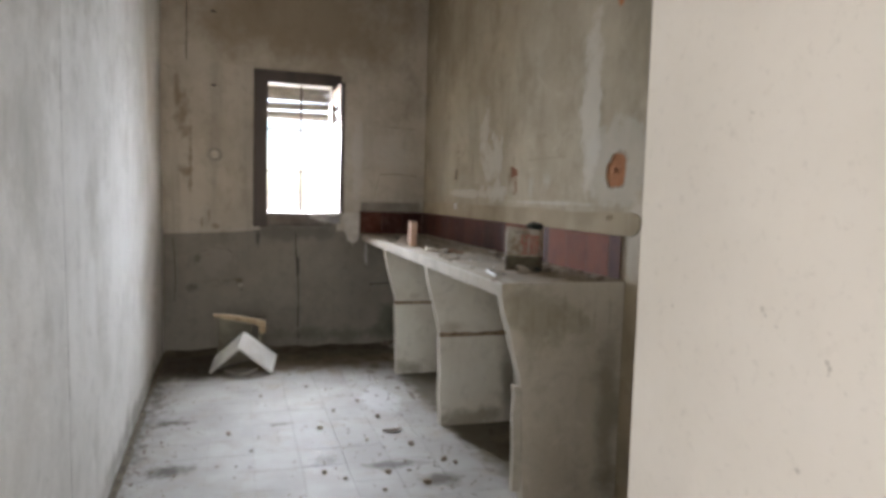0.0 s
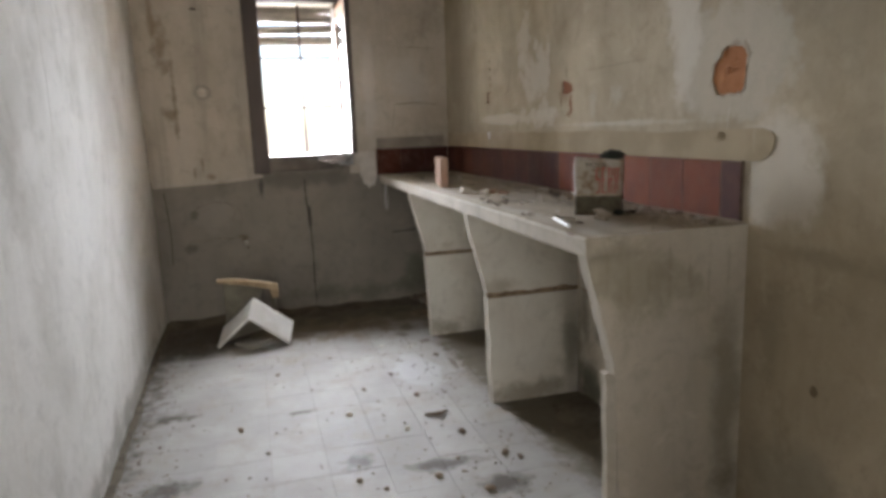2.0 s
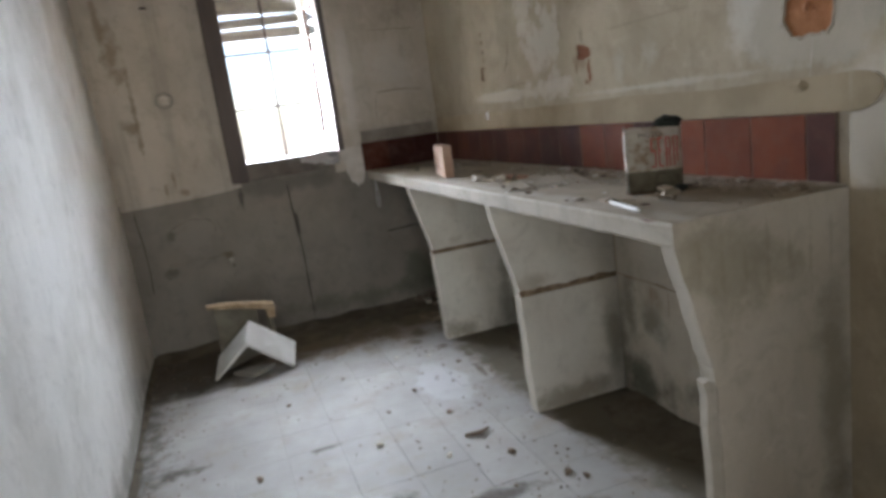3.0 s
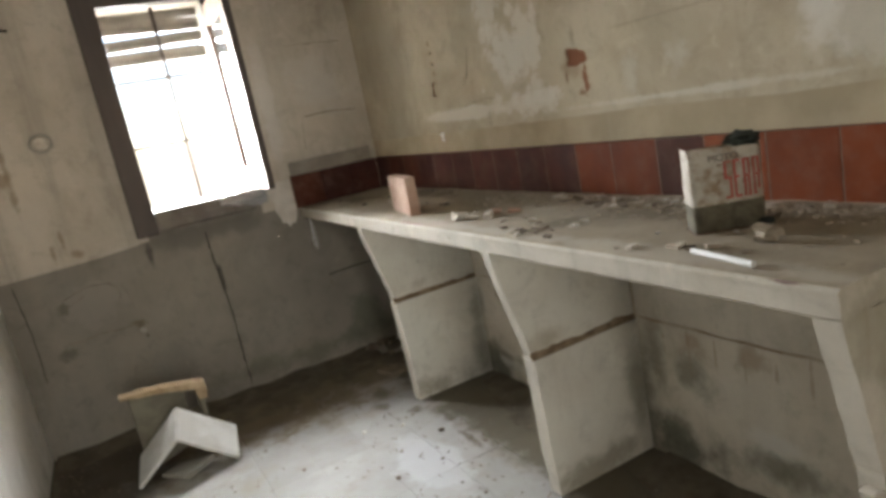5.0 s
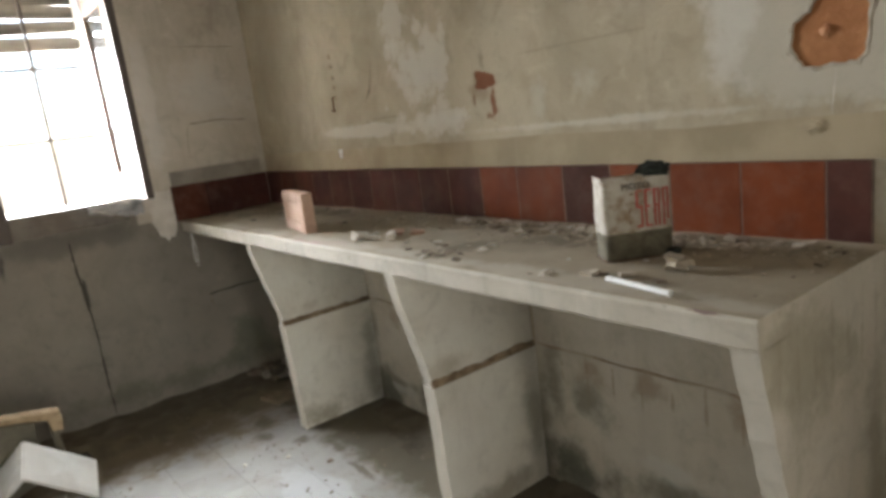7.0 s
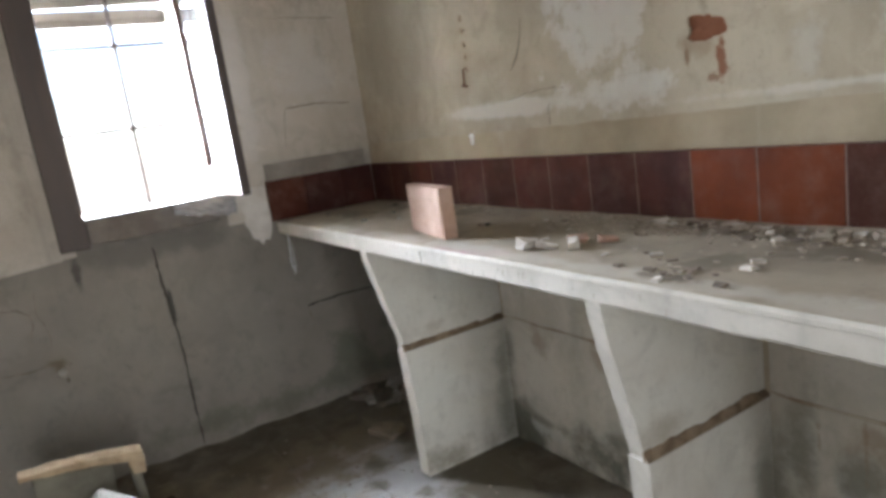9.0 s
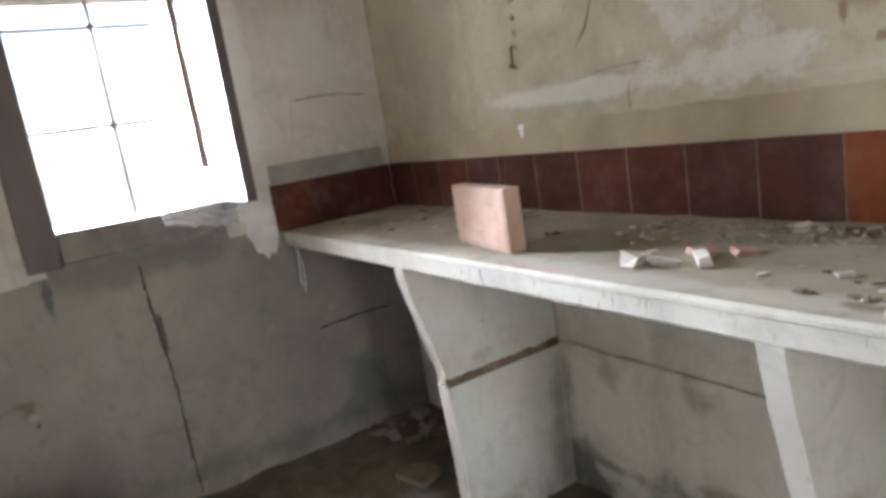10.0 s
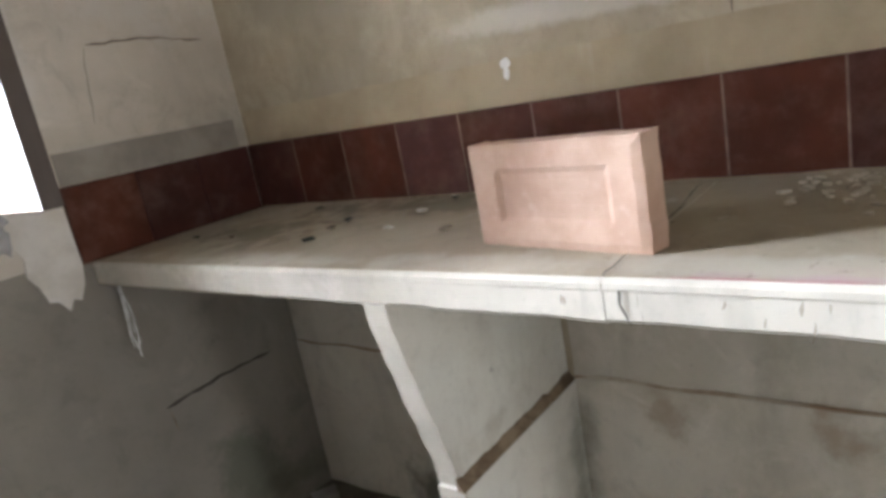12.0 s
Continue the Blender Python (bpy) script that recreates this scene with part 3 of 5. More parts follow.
thing("wall_right_core", boxes((RIGHT + 0.0055, RIGHT + 0.25, FRONT, BACK, -0.02, ROOM_TOP)), M_BRICK, "orange brick core of the plastered wall", "wall", "structure")

# pale broken lip of plaster round the large hole
bm = bmesh.new()
inner = [bm.verts.new((RIGHT - 0.0005, y, z)) for y, z in big_hole]
mid, outer_ring = [], []
for k, (y, z) in enumerate(big_hole):
    dy, dz = y - 1.811, z - 1.331
    g = 1.14 + 0.12 * noise.noise((k * 0.7, 3, 1)) + (0.12 if dz > 0.02 and dy < 0 else 0)
    mid.append(bm.verts.new((RIGHT - 0.002, 1.811 + dy * (1 + (g - 1) * 0.4), 1.331 + dz * (1 + (g - 1) * 0.4))))
    outer_ring.append(bm.verts.new((RIGHT + 0.0005, 1.811 + dy * g, 1.331 + dz * g)))
for ra, rb in ((inner, mid), (mid, outer_ring)):
    for k in range(len(ra)):
        bm.faces.new((ra[k], ra[(k + 1) % len(ra)], rb[(k + 1) % len(ra)], rb[k]))
thing("hole_lip", bm, M_CHIPLIP, "pale broken lip of plaster round the hole", "plaster lip", "structure")

# partition beside the doorway; the unseen hall behind it is added for fill light
JX = 0.308
thing("wall_partition", boxes((JX, 1.9, FRONT - 0.36, FRONT + 0.002, -0.02, ROOM_TOP), (-1.25, left_x(0.1) + 0.012, FRONT - 0.36, FRONT, -0.02, ROOM_TOP),
                              (left_x(0.1) + 0.012, JX, FRONT - 0.36, FRONT, 2.12, ROOM_TOP)), M_WHITEWALL, "white plastered partition wall beside the doorway", "wall", "structure")
thing("wall_hall_right", boxes((1.75, 1.9, -1.5, FRONT - 0.361, -0.02, ROOM_TOP)), M_WHITEWALL, "added plain white wall of the unseen hall", "wall", "structure")
thing("wall_hall_left", boxes((-1.4, -1.25, -1.5, FRONT, -0.02, ROOM_TOP)), M_WHITEWALL, "added plain white side wall of the unseen hall", "wall", "structure")
thing("wall_hall_end", boxes((-1.4, -0.55, -1.65, -1.5, -0.02, ROOM_TOP), (0.35, 1.9, -1.65, -1.5, -0.02, ROOM_TOP), (-0.55, 0.35, -1.65, -1.5, 2.1, ROOM_TOP)),
      M_WHITEWALL, "unseen white end wall of the hall, its doorway added for the fill light", "wall", "structure")


# ---- window ----
window = empty("window_1", "dark wooden window frame with an open leaf, iron grille and half-raised roller shutter", "window")
window["kind"] = "structure"
FY0 = 4.615
part("window_frame", boxes((W0 - 0.10, W0, FY0, BACK - 0.001, SILL - 0.11, HEAD + 0.09), (W1, W1 + 0.07, FY0 + 0.04, BACK - 0.001, SILL - 0.01, HEAD + 0.09),
                           (W0, W1, FY0 + 0.01, BACK - 0.001, HEAD, HEAD + 0.09), bevel=0.004), M_WOOD, window)
part("window_sill", boxes((W0, W1, 4.605, 4.97, SILL - 0.10, SILL), bevel=0.006), M_SILL, window)
lining = part("window_lining", boxes((W0 - 0.049, W0 - 0.02, BACK, 4.97, SILL - 0.05, HEAD + 0.05), (W1 + 0.005, W1 + 0.049, BACK, 4.97, SILL - 0.05, HEAD + 0.05), (W0 - 0.02, W1 + 0.005, BACK, 4.97, HEAD + 0.01, HEAD + 0.05)), M_PATCH, window)
# leaf swung into the room at a right angle
LY0, LY1, LZ0, LZ1 = 4.214, 4.660, 1.07, 1.99
leaf = part("window_leaf", boxes((W1, W1 + 0.028, LY0, LY0 + 0.105, LZ0, LZ1), (W1, W1 + 0.028, LY1 - 0.014, LY1, LZ0, LZ1),
                                 (W1, W1 + 0.028, LY0 + 0.105, LY1 - 0.014, LZ0, LZ0 + 0.11), (W1, W1 + 0.028, LY0 + 0.105, LY1 - 0.014, LZ1 - 0.10, LZ1), bevel=0.003), M_LEAF, window, "pine casement leaf standing open")
m = Mat("dusty_glass", 0.06)
m.base((0.80, 0.80, 0.78), (0.66, 0.65, 0.62), 9.0)
m.b.inputs["Transmission Weight"].default_value, m.b.inputs["IOR"].default_value = 0.92, 1.5
M_PANE = m.done()
# transparent share tuned so that part of the daylight reaches the right wall
clear, both = m.add("ShaderNodeBsdfTransparent"), m.add("ShaderNodeMixShader")
m.put(both.inputs[0], m.math("MULTIPLY_ADD", m.noise(7.0, 5.0), 0.3, 0.64))
m.put(both.inputs[1], clear.outputs[0])
m.put(both.inputs[2], m.b.outputs[0])
m.put(m.t.nodes["Material Output"].inputs["Surface"], both.outputs[0])
part("leaf_pane", boxes((W1 + 0.012, W1 + 0.016, LY0 + 0.10, LY1 - 0.010, LZ0 + 0.10, LZ1 - 0.09)), M_PANE, leaf, "dusty glass pane")
for y in (LY0 + 0.107, LY1 - 0.020):
    part("leaf_bead", boxes((W1 - 0.003, W1 + 0.011, y - 0.0025, y + 0.0025, LZ0 + 0.115, LZ1 - 0.105)), M_RUSTY, leaf, "dark brown glazing bead")
# edge faces the room unlit; its shade is given as a dark wood colour
part("leaf_edge", boxes((W1 - 0.002, W1 + 0.030, LY0 - 0.012, LY0 - 0.0005, LZ0, LZ1), bevel=0.002), M_WOOD, leaf, "edge of the leaf, darkened for its unlit side")
# iron grille
for z in (1.372, 1.693):
    part("grille_bar", tube(bmesh.new(), [(W0 - 0.03, 4.80, z), (W1 + 0.03, 4.80, z)], 0.007), M_IRON, window)
part("grille_bar", tube(bmesh.new(), [(0.352, 4.785, SILL - 0.01), (0.352, 4.785, HEAD + 0.02)], 0.008), M_IRON, window)
for z in (1.372, 1.693):
    bm = bmesh.new()
    bmesh.ops.create_icosphere(bm, subdivisions=2, radius=0.017, matrix=Matrix.Translation((0.352, 4.79, z)))
    part("grille_rosette", bm, M_IRON, window)
# roller shutter, pulled up but for its last slats
for z, h, tilt in ((1.811, 0.031, 0.0), (1.884, 0.027, 0.006), (1.958, 0.031, -0.006), (2.018, 0.031, 0.0)):
    bm = prism([(4.868, z - h), (4.880, z - h - 0.001), (4.885, z), (4.880, z + h - 0.001), (4.868, z + h), (4.873, z)], "x", W0 - 0.02, W1 + 0.004)
    for v in bm.verts:
        v.co.z += tilt * (v.co.x - 0.33) / 0.24
    part("shutter_slat", bm, M_SLAT, window)

# ---- trim and marks of the walls ----
# pale plaster panel beside the window, a little proud
panel_top = [(-0.008 - 0.627 * k / 14, 2.105 + 0.045 * math.sin(math.pi * (k / 14) ** 0.85) + 0.004 * math.sin(k * 2.3) - 0.012 * k / 14) for k in range(15)]
bm = prism([(-0.635, 0.885), (-0.45, 0.892), (-0.2, 0.90), (-0.004, 0.915), (-0.006, 1.5)] + panel_top, "y", BACK - 0.007, BACK - 0.0005)
thing("plaster_panel", bm, M_PANEL, "raised beige plaster panel beside the window", "wall panel", "structure")


def crack(name, pts, width, place, label, material=None, seed=0):
    """A thin dark ribbon that follows a crack; place maps (u, v) to the wall."""
    r = random.Random(seed)
    fine = []
    for (u0, v0), (u1, v1) in zip(pts, pts[1:]):
        n = max(2, int(math.hypot(u1 - u0, v1 - v0) / 0.02))
        for i in range(n):
            t = i / n
            fine.append((u0 + (u1 - u0) * t + r.uniform(-0.0025, 0.0025), v0 + (v1 - v0) * t + r.uniform(-0.0025, 0.0025)))
    fine.append(pts[-1])
    bm = bmesh.new()
    prev = None
    for i, (u, v) in enumerate(fine):
        a, b = fine[max(0, i - 1)], fine[min(len(fine) - 1, i + 1)]
        d = Vector((b[0] - a[0], b[1] - a[1])).normalized()
        w = width * r.uniform(0.35, 1.0) * (0.3 if i in (0, len(fine) - 1) else 1)
        pair = [bm.verts.new(place(u - d.y * w / 2, v + d.x * w / 2)), bm.verts.new(place(u + d.y * w / 2, v - d.x * w / 2))]
        if prev:
            bm.faces.new((prev[0], prev[1], pair[1], pair[0]))
        prev = pair
    return thing(name, bm, material or M_CRACK, label, "crack", "structure")


def on_back(u, v):
    return (u, BACK - 0.002, v)


def on_right(u, v):
    return (RIGHT - 0.002, u, v)


def on_left(u, v):
    return (left_x(u) + 0.012 * noise.noise((0, u * 1.1, v * 0.8)) - 0.012 + 0.003, u, v)


crack("wall_crack", [(0.312, 0.90), (0.315, 0.76), (0.33, 0.6), (0.337, 0.4), (0.335, 0.2), (0.338, 0.03)], 0.012, on_back, "dark vertical crack in the grey render", seed=1)
crack("wall_crack", [(0.962, 1.752), (1.1, 1.748), (1.26, 1.74)], 0.0035, on_back, "thin joint crack in the grey render", M_RUBBLE, 2)
crack("wall_crack", [(0.962, 1.372), (1.1, 1.381), (1.265, 1.366)], 0.006, on_back, "thin joint crack in the grey render", M_RUBBLE, 3)
crack("wall_crack", [(0.894, 0.495), (1.05, 0.502), (1.23, 0.50)], 0.011, on_back, "rough joint crack under the counter", M_CRACK, 4)
crack("wall_crack", [(0.895, 0.49), (0.905, 0.42)], 0.006, on_back, "thin joint crack in the grey render", M_RUBBLE, 5)
crack("wall_crack", [(0.955, 1.37), (0.93, 1.2)], 0.002, on_back, "hairline crack in the grey render", seed=6)
crack("wall_crack", [(-0.475, 2.15), (-0.472, 2.6)], 0.010, on_back, "dark vertical crack above the plaster panel", seed=7)
crack("wall_crack", [(3.505, 1.50), (3.515, 1.44), (3.54, 1.39), (3.58, 1.35)], 0.007, on_right, "dark crack in the beige plaster", seed=8)
crack("wall_crack", [(3.417, 1.165), (3.42, 1.20), (3.41, 1.24)], 0.006, on_right, "hairline crack above the tiles", M_RUBBLE, 9)
crack("wall_crack", [(3.62, 1.262), (3.45, 1.28), (3.33, 1.275)], 0.0025, on_right, "hairline crack in the beige plaster", M_RUBBLE, 10)
crack("wall_crack", [(1.575, 2.2), (1.57, 1.6), (1.566, 1.1), (1.585, 0.5), (1.6, 0.0)], 0.006, on_left, "long vertical crack in the limewashed wall", seed=12)
crack("wall_crack", [(2.45, 1.75), (2.46, 1.4), (2.44, 1.2)], 0.004, on_left, "hairline crack in the limewashed wall", M_RUBBLE, 13)
crack("wall_crack", [(1.85, 1.6), (1.83, 1.0), (1.80, 0.3)], 0.003, on_left, "hairline crack in the limewashed wall", M_CHIP, 14)

# scaling skin of the bare render beside the window
crack("wall_crack", [(-0.40, 0.735), (-0.34, 0.765), (-0.264, 0.783), (-0.19, 0.772), (-0.152, 0.742), (-0.15, 0.70), (-0.167, 0.653)], 0.005, on_back, "ragged edge of flaking render", M_RUBBLE, 41)
crack("wall_crack", [(-0.40, 0.70), (-0.36, 0.715), (-0.30, 0.745)], 0.006, on_back, "ragged edge of flaking render", M_RUBBLE, 42)
crack("wall_crack", [(-0.434, 0.534), (-0.36, 0.528), (-0.283, 0.542), (-0.19, 0.533), (-0.091, 0.539)], 0.005, on_back, "thin crack under the flaking render", M_RUBBLE, 43)
crack("wall_crack", [(-0.11, 0.60), (-0.105, 0.66), (-0.13, 0.74), (-0.12, 0.83)], 0.003, on_back, "hairline crack in the bare render", M_RUBBLE, 44)
crack("wall_crack", [(-0.57, 0.86), (-0.555, 0.62), (-0.56, 0.38)], 0.008, on_back, "dark crack beside the room's corner", seed=45)
thing("plaster_lump", lump(bmesh.new(), (-0.095, BACK - 0.004, 0.50), (0.016, 0.008, 0.016), 19, 2), M_DULL, "broken lump of render on the wall", "plaster lump")

# pale patch under the window's corner
bm = prism([(0.665, 1.06), (0.80, 1.06), (0.803, 0.99), (0.806, 0.905), (0.798, 0.86), (0.781, 0.826), (0.765, 0.834), (0.752, 0.812), (0.735, 0.838), (0.716, 0.843), (0.706, 0.882), (0.690, 0.91), (0.697, 0.95), (0.678, 0.985)], "y", BACK - 0.008, BACK - 0.0005)
thing("plaster_patch", bm, M_PATCH, "pale plaster patch beside the counter's end", "plaster patch", "structure")

# old switch box, with its ring of broken plaster
bm = bmesh.new()
for k in range(20):
    a = 2 * math.pi * k / 20
    lump(bm, (-0.28 + 0.045 * math.cos(a), BACK - 0.014, 1.475 + 0.04 * math.sin(a)), (0.011, 0.006, 0.010), 60 + k)
ring = thing("junction_box", bm, M_DULL, "broken round junction box set in the plaster", "junction box")
part("box_lid", prism(ragged(-0.28, 1.475, 0.028, 0.024, 14, 0.2, 5), "y", BACK - 0.018, BACK - 0.011), M_CHIP, ring, "pale plastered lid")

# small fixings
for x, z in ((-0.289, 1.98), (-0.29, 2.506)):
    b = bmesh.new()
    tube(b, [(x - 0.018, BACK - 0.012, z), (x + 0.018, BACK - 0.014, z - 0.003)], 0.006)
    tube(b, [(x, BACK, z), (x, BACK - 0.03, z)], 0.004)
    thing("wall_hook", b, M_IRON, "small rusty iron hook in the wall", "hook")
b = bmesh.new()
tube(b, [(RIGHT + 0.01, 3.835, 1.40), (RIGHT - 0.008, 3.835, 1.39), (RIGHT - 0.012, 3.832, 1.335)], 0.004)
tube(b, [(RIGHT - 0.012, 3.845, 1.338), (RIGHT - 0.014, 3.815, 1.332)], 0.005)
thing("wall_nail", b, M_RUSTY, "bent rusty nail in the beige plaster", "nail")
for y, z in ((3.81, 1.52), (3.815, 1.47)):
    thing("nail_hole", lump(bmesh.new(), (RIGHT, y, z), (0.003, 0.006, 0.006), 5), M_CRACK, "small dark nail hole in plaster", "nail hole")
b = bmesh.new()
tube(b, [(RIGHT + 0.01, 3.837, 1.158), (RIGHT - 0.012, 3.837, 1.156)], 0.010)
lump(b, (RIGHT - 0.004, 3.837, 1.138), (0.006, 0.010, 0.016), 12)
thing("wall_plug", b, M_PVC, "white plastic wall plug above the tiles", "wall plug")
thing("plaster_lump", wad((RIGHT - 0.004, 1.845, 1.146), (0.008, 0.028, 0.014), 11), M_BAND, "lump of broken plaster above the tiles", "plaster lump")
crack("wall_crack", [(1.80, 1.262), (1.805, 1.20), (1.81, 1.165)], 0.005, on_right, "thin run below the hole", M_CHIP, 15)
thing("hole_stub", lump(bmesh.new(), (RIGHT + 0.006, 1.825, 1.335), (0.008, 0.014, 0.014), 4, 2), M_CLAY, "mortar knob in the hole", "mortar knob", "structure")

# tan mortar band above the tiles, with a wavering upper edge
def band(pts_low, pts_high, place, name, label, material=M_BAND):
    bm = bmesh.new()
    rows = [[bm.verts.new(place(u, v, d)) for (u, v) in pts for d in (0,)] for pts in (pts_low, pts_high)]
    outs = [[bm.verts.new(place(u, v, 1)) for (u, v) in pts] for pts in (pts_low, pts_high)]
    n = len(pts_low)
    for i in range(n - 1):
        bm.faces.new((outs[0][i], outs[0][i + 1], outs[1][i + 1], outs[1][i]))
        bm.faces.new((rows[1][i], rows[1][i + 1], outs[1][i + 1], outs[1][i]))
        bm.faces.new((rows[0][i], rows[0][i + 1], outs[0][i + 1], outs[0][i]))
    for i in (0, n - 1):
        bm.faces.new((rows[0][i], rows[1][i], outs[1][i], outs[0][i]))
    return thing(name, bm, material, label, "mortar band", "structure")


TILE_TOP = 1.076
ys = [1.62 + i * 0.006 for i in range(15)] + [1.62 + i * 0.03 for i in range(3, 104)]
ys = [y for y in ys if y < BACK - 0.008]
round_off = lambda y: 1 - math.sqrt(max(0.0, 1 - (max(0.0, 1.70 - y) / 0.0805) ** 2))
low = [(y, TILE_TOP + 0.001 + 0.055 * round_off(y)) for y in ys]
high = [(y, 1.165 + 0.010 * noise.noise((y * 2.1, 0, 3)) + 0.005 * noise.noise((y * 11, 4, 0)) - 0.024 * round_off(y)) for y in ys]
band(low, high, lambda u, v, d: (RIGHT - 0.004 * d, u, v), "mortar_band", "rough tan mortar band above the wall tiles")
xs = [0.815 + i * 0.03 for i in range(17)]
band([(x, TILE_TOP + 0.001) for x in xs], [(x, 1.152 + 0.008 * noise.noise((x * 4, 7, 3))) for x in xs], lambda u, v, d: (u, BACK - 0.006 * d, v), "mortar_band", "rough grey mortar band above the wall tiles", M_BANDGREY)

# ---- counter ----
counter = empty("counter", "whitewashed masonry counter with three panel legs and open bays", "counter")
CY0, CY1, CX, CZ = 1.708, 4.698, 0.813, 0.90


def front_x(y):
    return CX + 0.012 * (y - CY0) / (CY1 - CY0)


def slab(y0, y1, seed):
    bm = bmesh.new()
    r = random.Random(seed)
    n = max(2, int((y1 - y0) / 0.025))
    rings = []
    for i in range(n + 1):
        y = y0 + (y1 - y0) * i / n
        x = front_x(y) + 0.0016 * noise.noise((y * 7, 3, seed))
        low = 0.843 + 0.003 * noise.noise((y * 14, seed, 0))
        rings.append([(RIGHT - 0.001, y, CZ), (x + 0.006, y, CZ), (x, y, CZ - 0.006), (x, y, CZ - 0.014), (x + 0.003, y, CZ - 0.016),
                      (x + 0.003, y, low + 0.006), (x + 0.010, y, low), (RIGHT - 0.001, y, 0.846)])
    m = len(rings[0])
    vs = [[bm.verts.new(p) for p in ring] for ring in rings]
    for a, b in zip(vs, vs[1:]):
        for k in range(m):
            f = bm.faces.new((a[k], a[(k + 1) % m], b[(k + 1) % m], b[k]))
            f.material_index = 1 if k == 0 else 0
    bm.faces.new([bm.verts.new(p) for p in rings[0]]).material_index = 2
    bm.faces.new([bm.verts.new(p) for p in rings[-1]][::-1])
    return bm


part("counter_slab", slab(CY0, 3.4553, 1), [M_EDGE, M_DUST, M_CEMENT], counter, "dusty cement slab with a whitewashed front edge")
part("counter_slab", slab(3.4565, CY1, 2), [M_EDGE, M_DUST, M_CEMENT], counter, "dusty cement slab with a whitewashed front edge")


def ledge_bank(y0, seed):
    """Dirt lying on a leg's ledge, thin at its lip and banked against the upper panel."""
    b = bmesh.new()
    rows = []
    n = 40
    for i in range(n + 1):
        x = 0.90 + (RIGHT - 0.002 - 0.90) * i / n
        h = 0.014 + 0.010 * noise.noise((x * 14, seed, 2)) + 0.006 * noise.noise((x * 45, seed, 7))
        rows.append([b.verts.new(p) for p in ((x, y0 + 0.0155, 0.4778), (x, y0 + 0.001, 0.4778), (x, y0 + 0.0015, 0.4815), (x, y0 + 0.009, 0.483 + 0.4 * h), (x, y0 + 0.0155, 0.483 + h))])
    for a, c in zip(rows, rows[1:]):
        for k in range(5):
            b.faces.new((a[k], a[(k + 1) % 5], c[(k + 1) % 5], c[k]))
    b.faces.new(rows[0][::-1])
    b.faces.new(rows[-1])
    return b


def leg(y0, y1, lower, seed, shift=0.0):
    """A panel leg whose front edge slopes back to a knee and then drops to the floor; below the knee it is thicker."""
    def outline(z0, z1, lip):
        prof = [(0.912, 0.0), (0.905, 0.2), (0.897, 0.46), (0.890, 0.525), (0.880, 0.56), (0.862, 0.63), (0.838, 0.74), (0.818, 0.846)]
        r = random.Random(seed)
        pts = []
        for (xa, za), (xb, zb) in zip(prof, prof[1:]):
            for t in (0, 0.33, 0.66):
                z = za + (zb - za) * t
                if z0 <= z <= z1:
                    pts.append((xa + (xb - xa) * t + r.uniform(-0.0025, 0.0025) - lip + shift * min(1.0, (0.85 - z) / 0.25), z))
        return pts
    def solid(ya, yb, z0, z1, lip):
        pts = [(RIGHT - 0.001, z0)] + outline(z0, z1, lip) + [(outline(z0, z1, lip)[-1][0] if z1 < 0.8 else front_x(ya) + 0.004, z1), (RIGHT - 0.001, z1)]
        bm = prism(pts, "y", ya, yb)
        bm.normal_update()
        for f in bm.faces:
            if abs(f.normal.x) > 0.5 and f.calc_center_median().x < RIGHT - 0.1:
                f.material_index = 1
        return bm
    if lower:
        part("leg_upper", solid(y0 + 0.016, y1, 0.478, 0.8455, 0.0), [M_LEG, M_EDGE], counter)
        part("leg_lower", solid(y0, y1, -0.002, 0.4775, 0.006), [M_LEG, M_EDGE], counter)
        part("leg_ledge", ledge_bank(y0, seed), M_LEDGE, counter, "brown dirt banked on the ledge")
    else:
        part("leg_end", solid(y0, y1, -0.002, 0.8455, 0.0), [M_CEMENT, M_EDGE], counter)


leg(CY0, 1.757, False, 1, 0.016)
# broken skin standing proud of the end leg's front edge, below its knee
part("leg_skin", prism([(0.886, 0.10), (0.918, 0.10), (0.916, 0.50), (0.888, 0.512), (0.876, 0.508), (0.884, 0.47), (0.881, 0.38), (0.887, 0.25)], "y", CY0 + 0.004, CY0 + 0.030), M_EDGE, counter, "broken whitewashed skin on the leg's edge")
leg(2.736, 2.793, True, 2, 0.008)
leg(3.789, 3.849, True, 3, 0.014)
# low ledge of render along the wall inside the bays
for y0, y1 in ((1.758, 2.735), (2.794, 3.788), (3.850, 4.699)):
    n = 24
    pts = [(y0 + (y1 - y0) * i / n, 0.486 + 0.007 * noise.noise((y0 + i * 0.31, 2, 5))) for i in range(n + 1)]
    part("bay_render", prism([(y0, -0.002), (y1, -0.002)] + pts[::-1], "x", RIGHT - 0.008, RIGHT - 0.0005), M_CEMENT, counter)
    part("bay_ledge_dirt", prism([(p[0], p[1] + 0.001) for p in pts] + [(p[0], p[1] + 0.006 + 0.006 * noise.noise((p[0] * 9, 1, 1))) for p in pts[::-1]], "x", RIGHT - 0.0075, RIGHT - 0.0008), M_BAYLINE, counter, "rusty dirt line on the render's edge")

# whitewash on the wall between the ledge and the slab
for y0, y1 in ((1.758, 2.735), (2.794, 3.788), (3.850, 4.699)):
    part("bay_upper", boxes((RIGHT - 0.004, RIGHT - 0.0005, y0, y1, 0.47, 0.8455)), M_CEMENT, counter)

# ---- wall tiles ----
JOINTS = [1.733, 1.819, 2.003, 2.187, 2.372, 2.545, 2.736, 2.912, 3.087, 3.264, 3.439, 3.616, 3.793, 3.971, 4.148, 4.326, 4.504, 4.692]
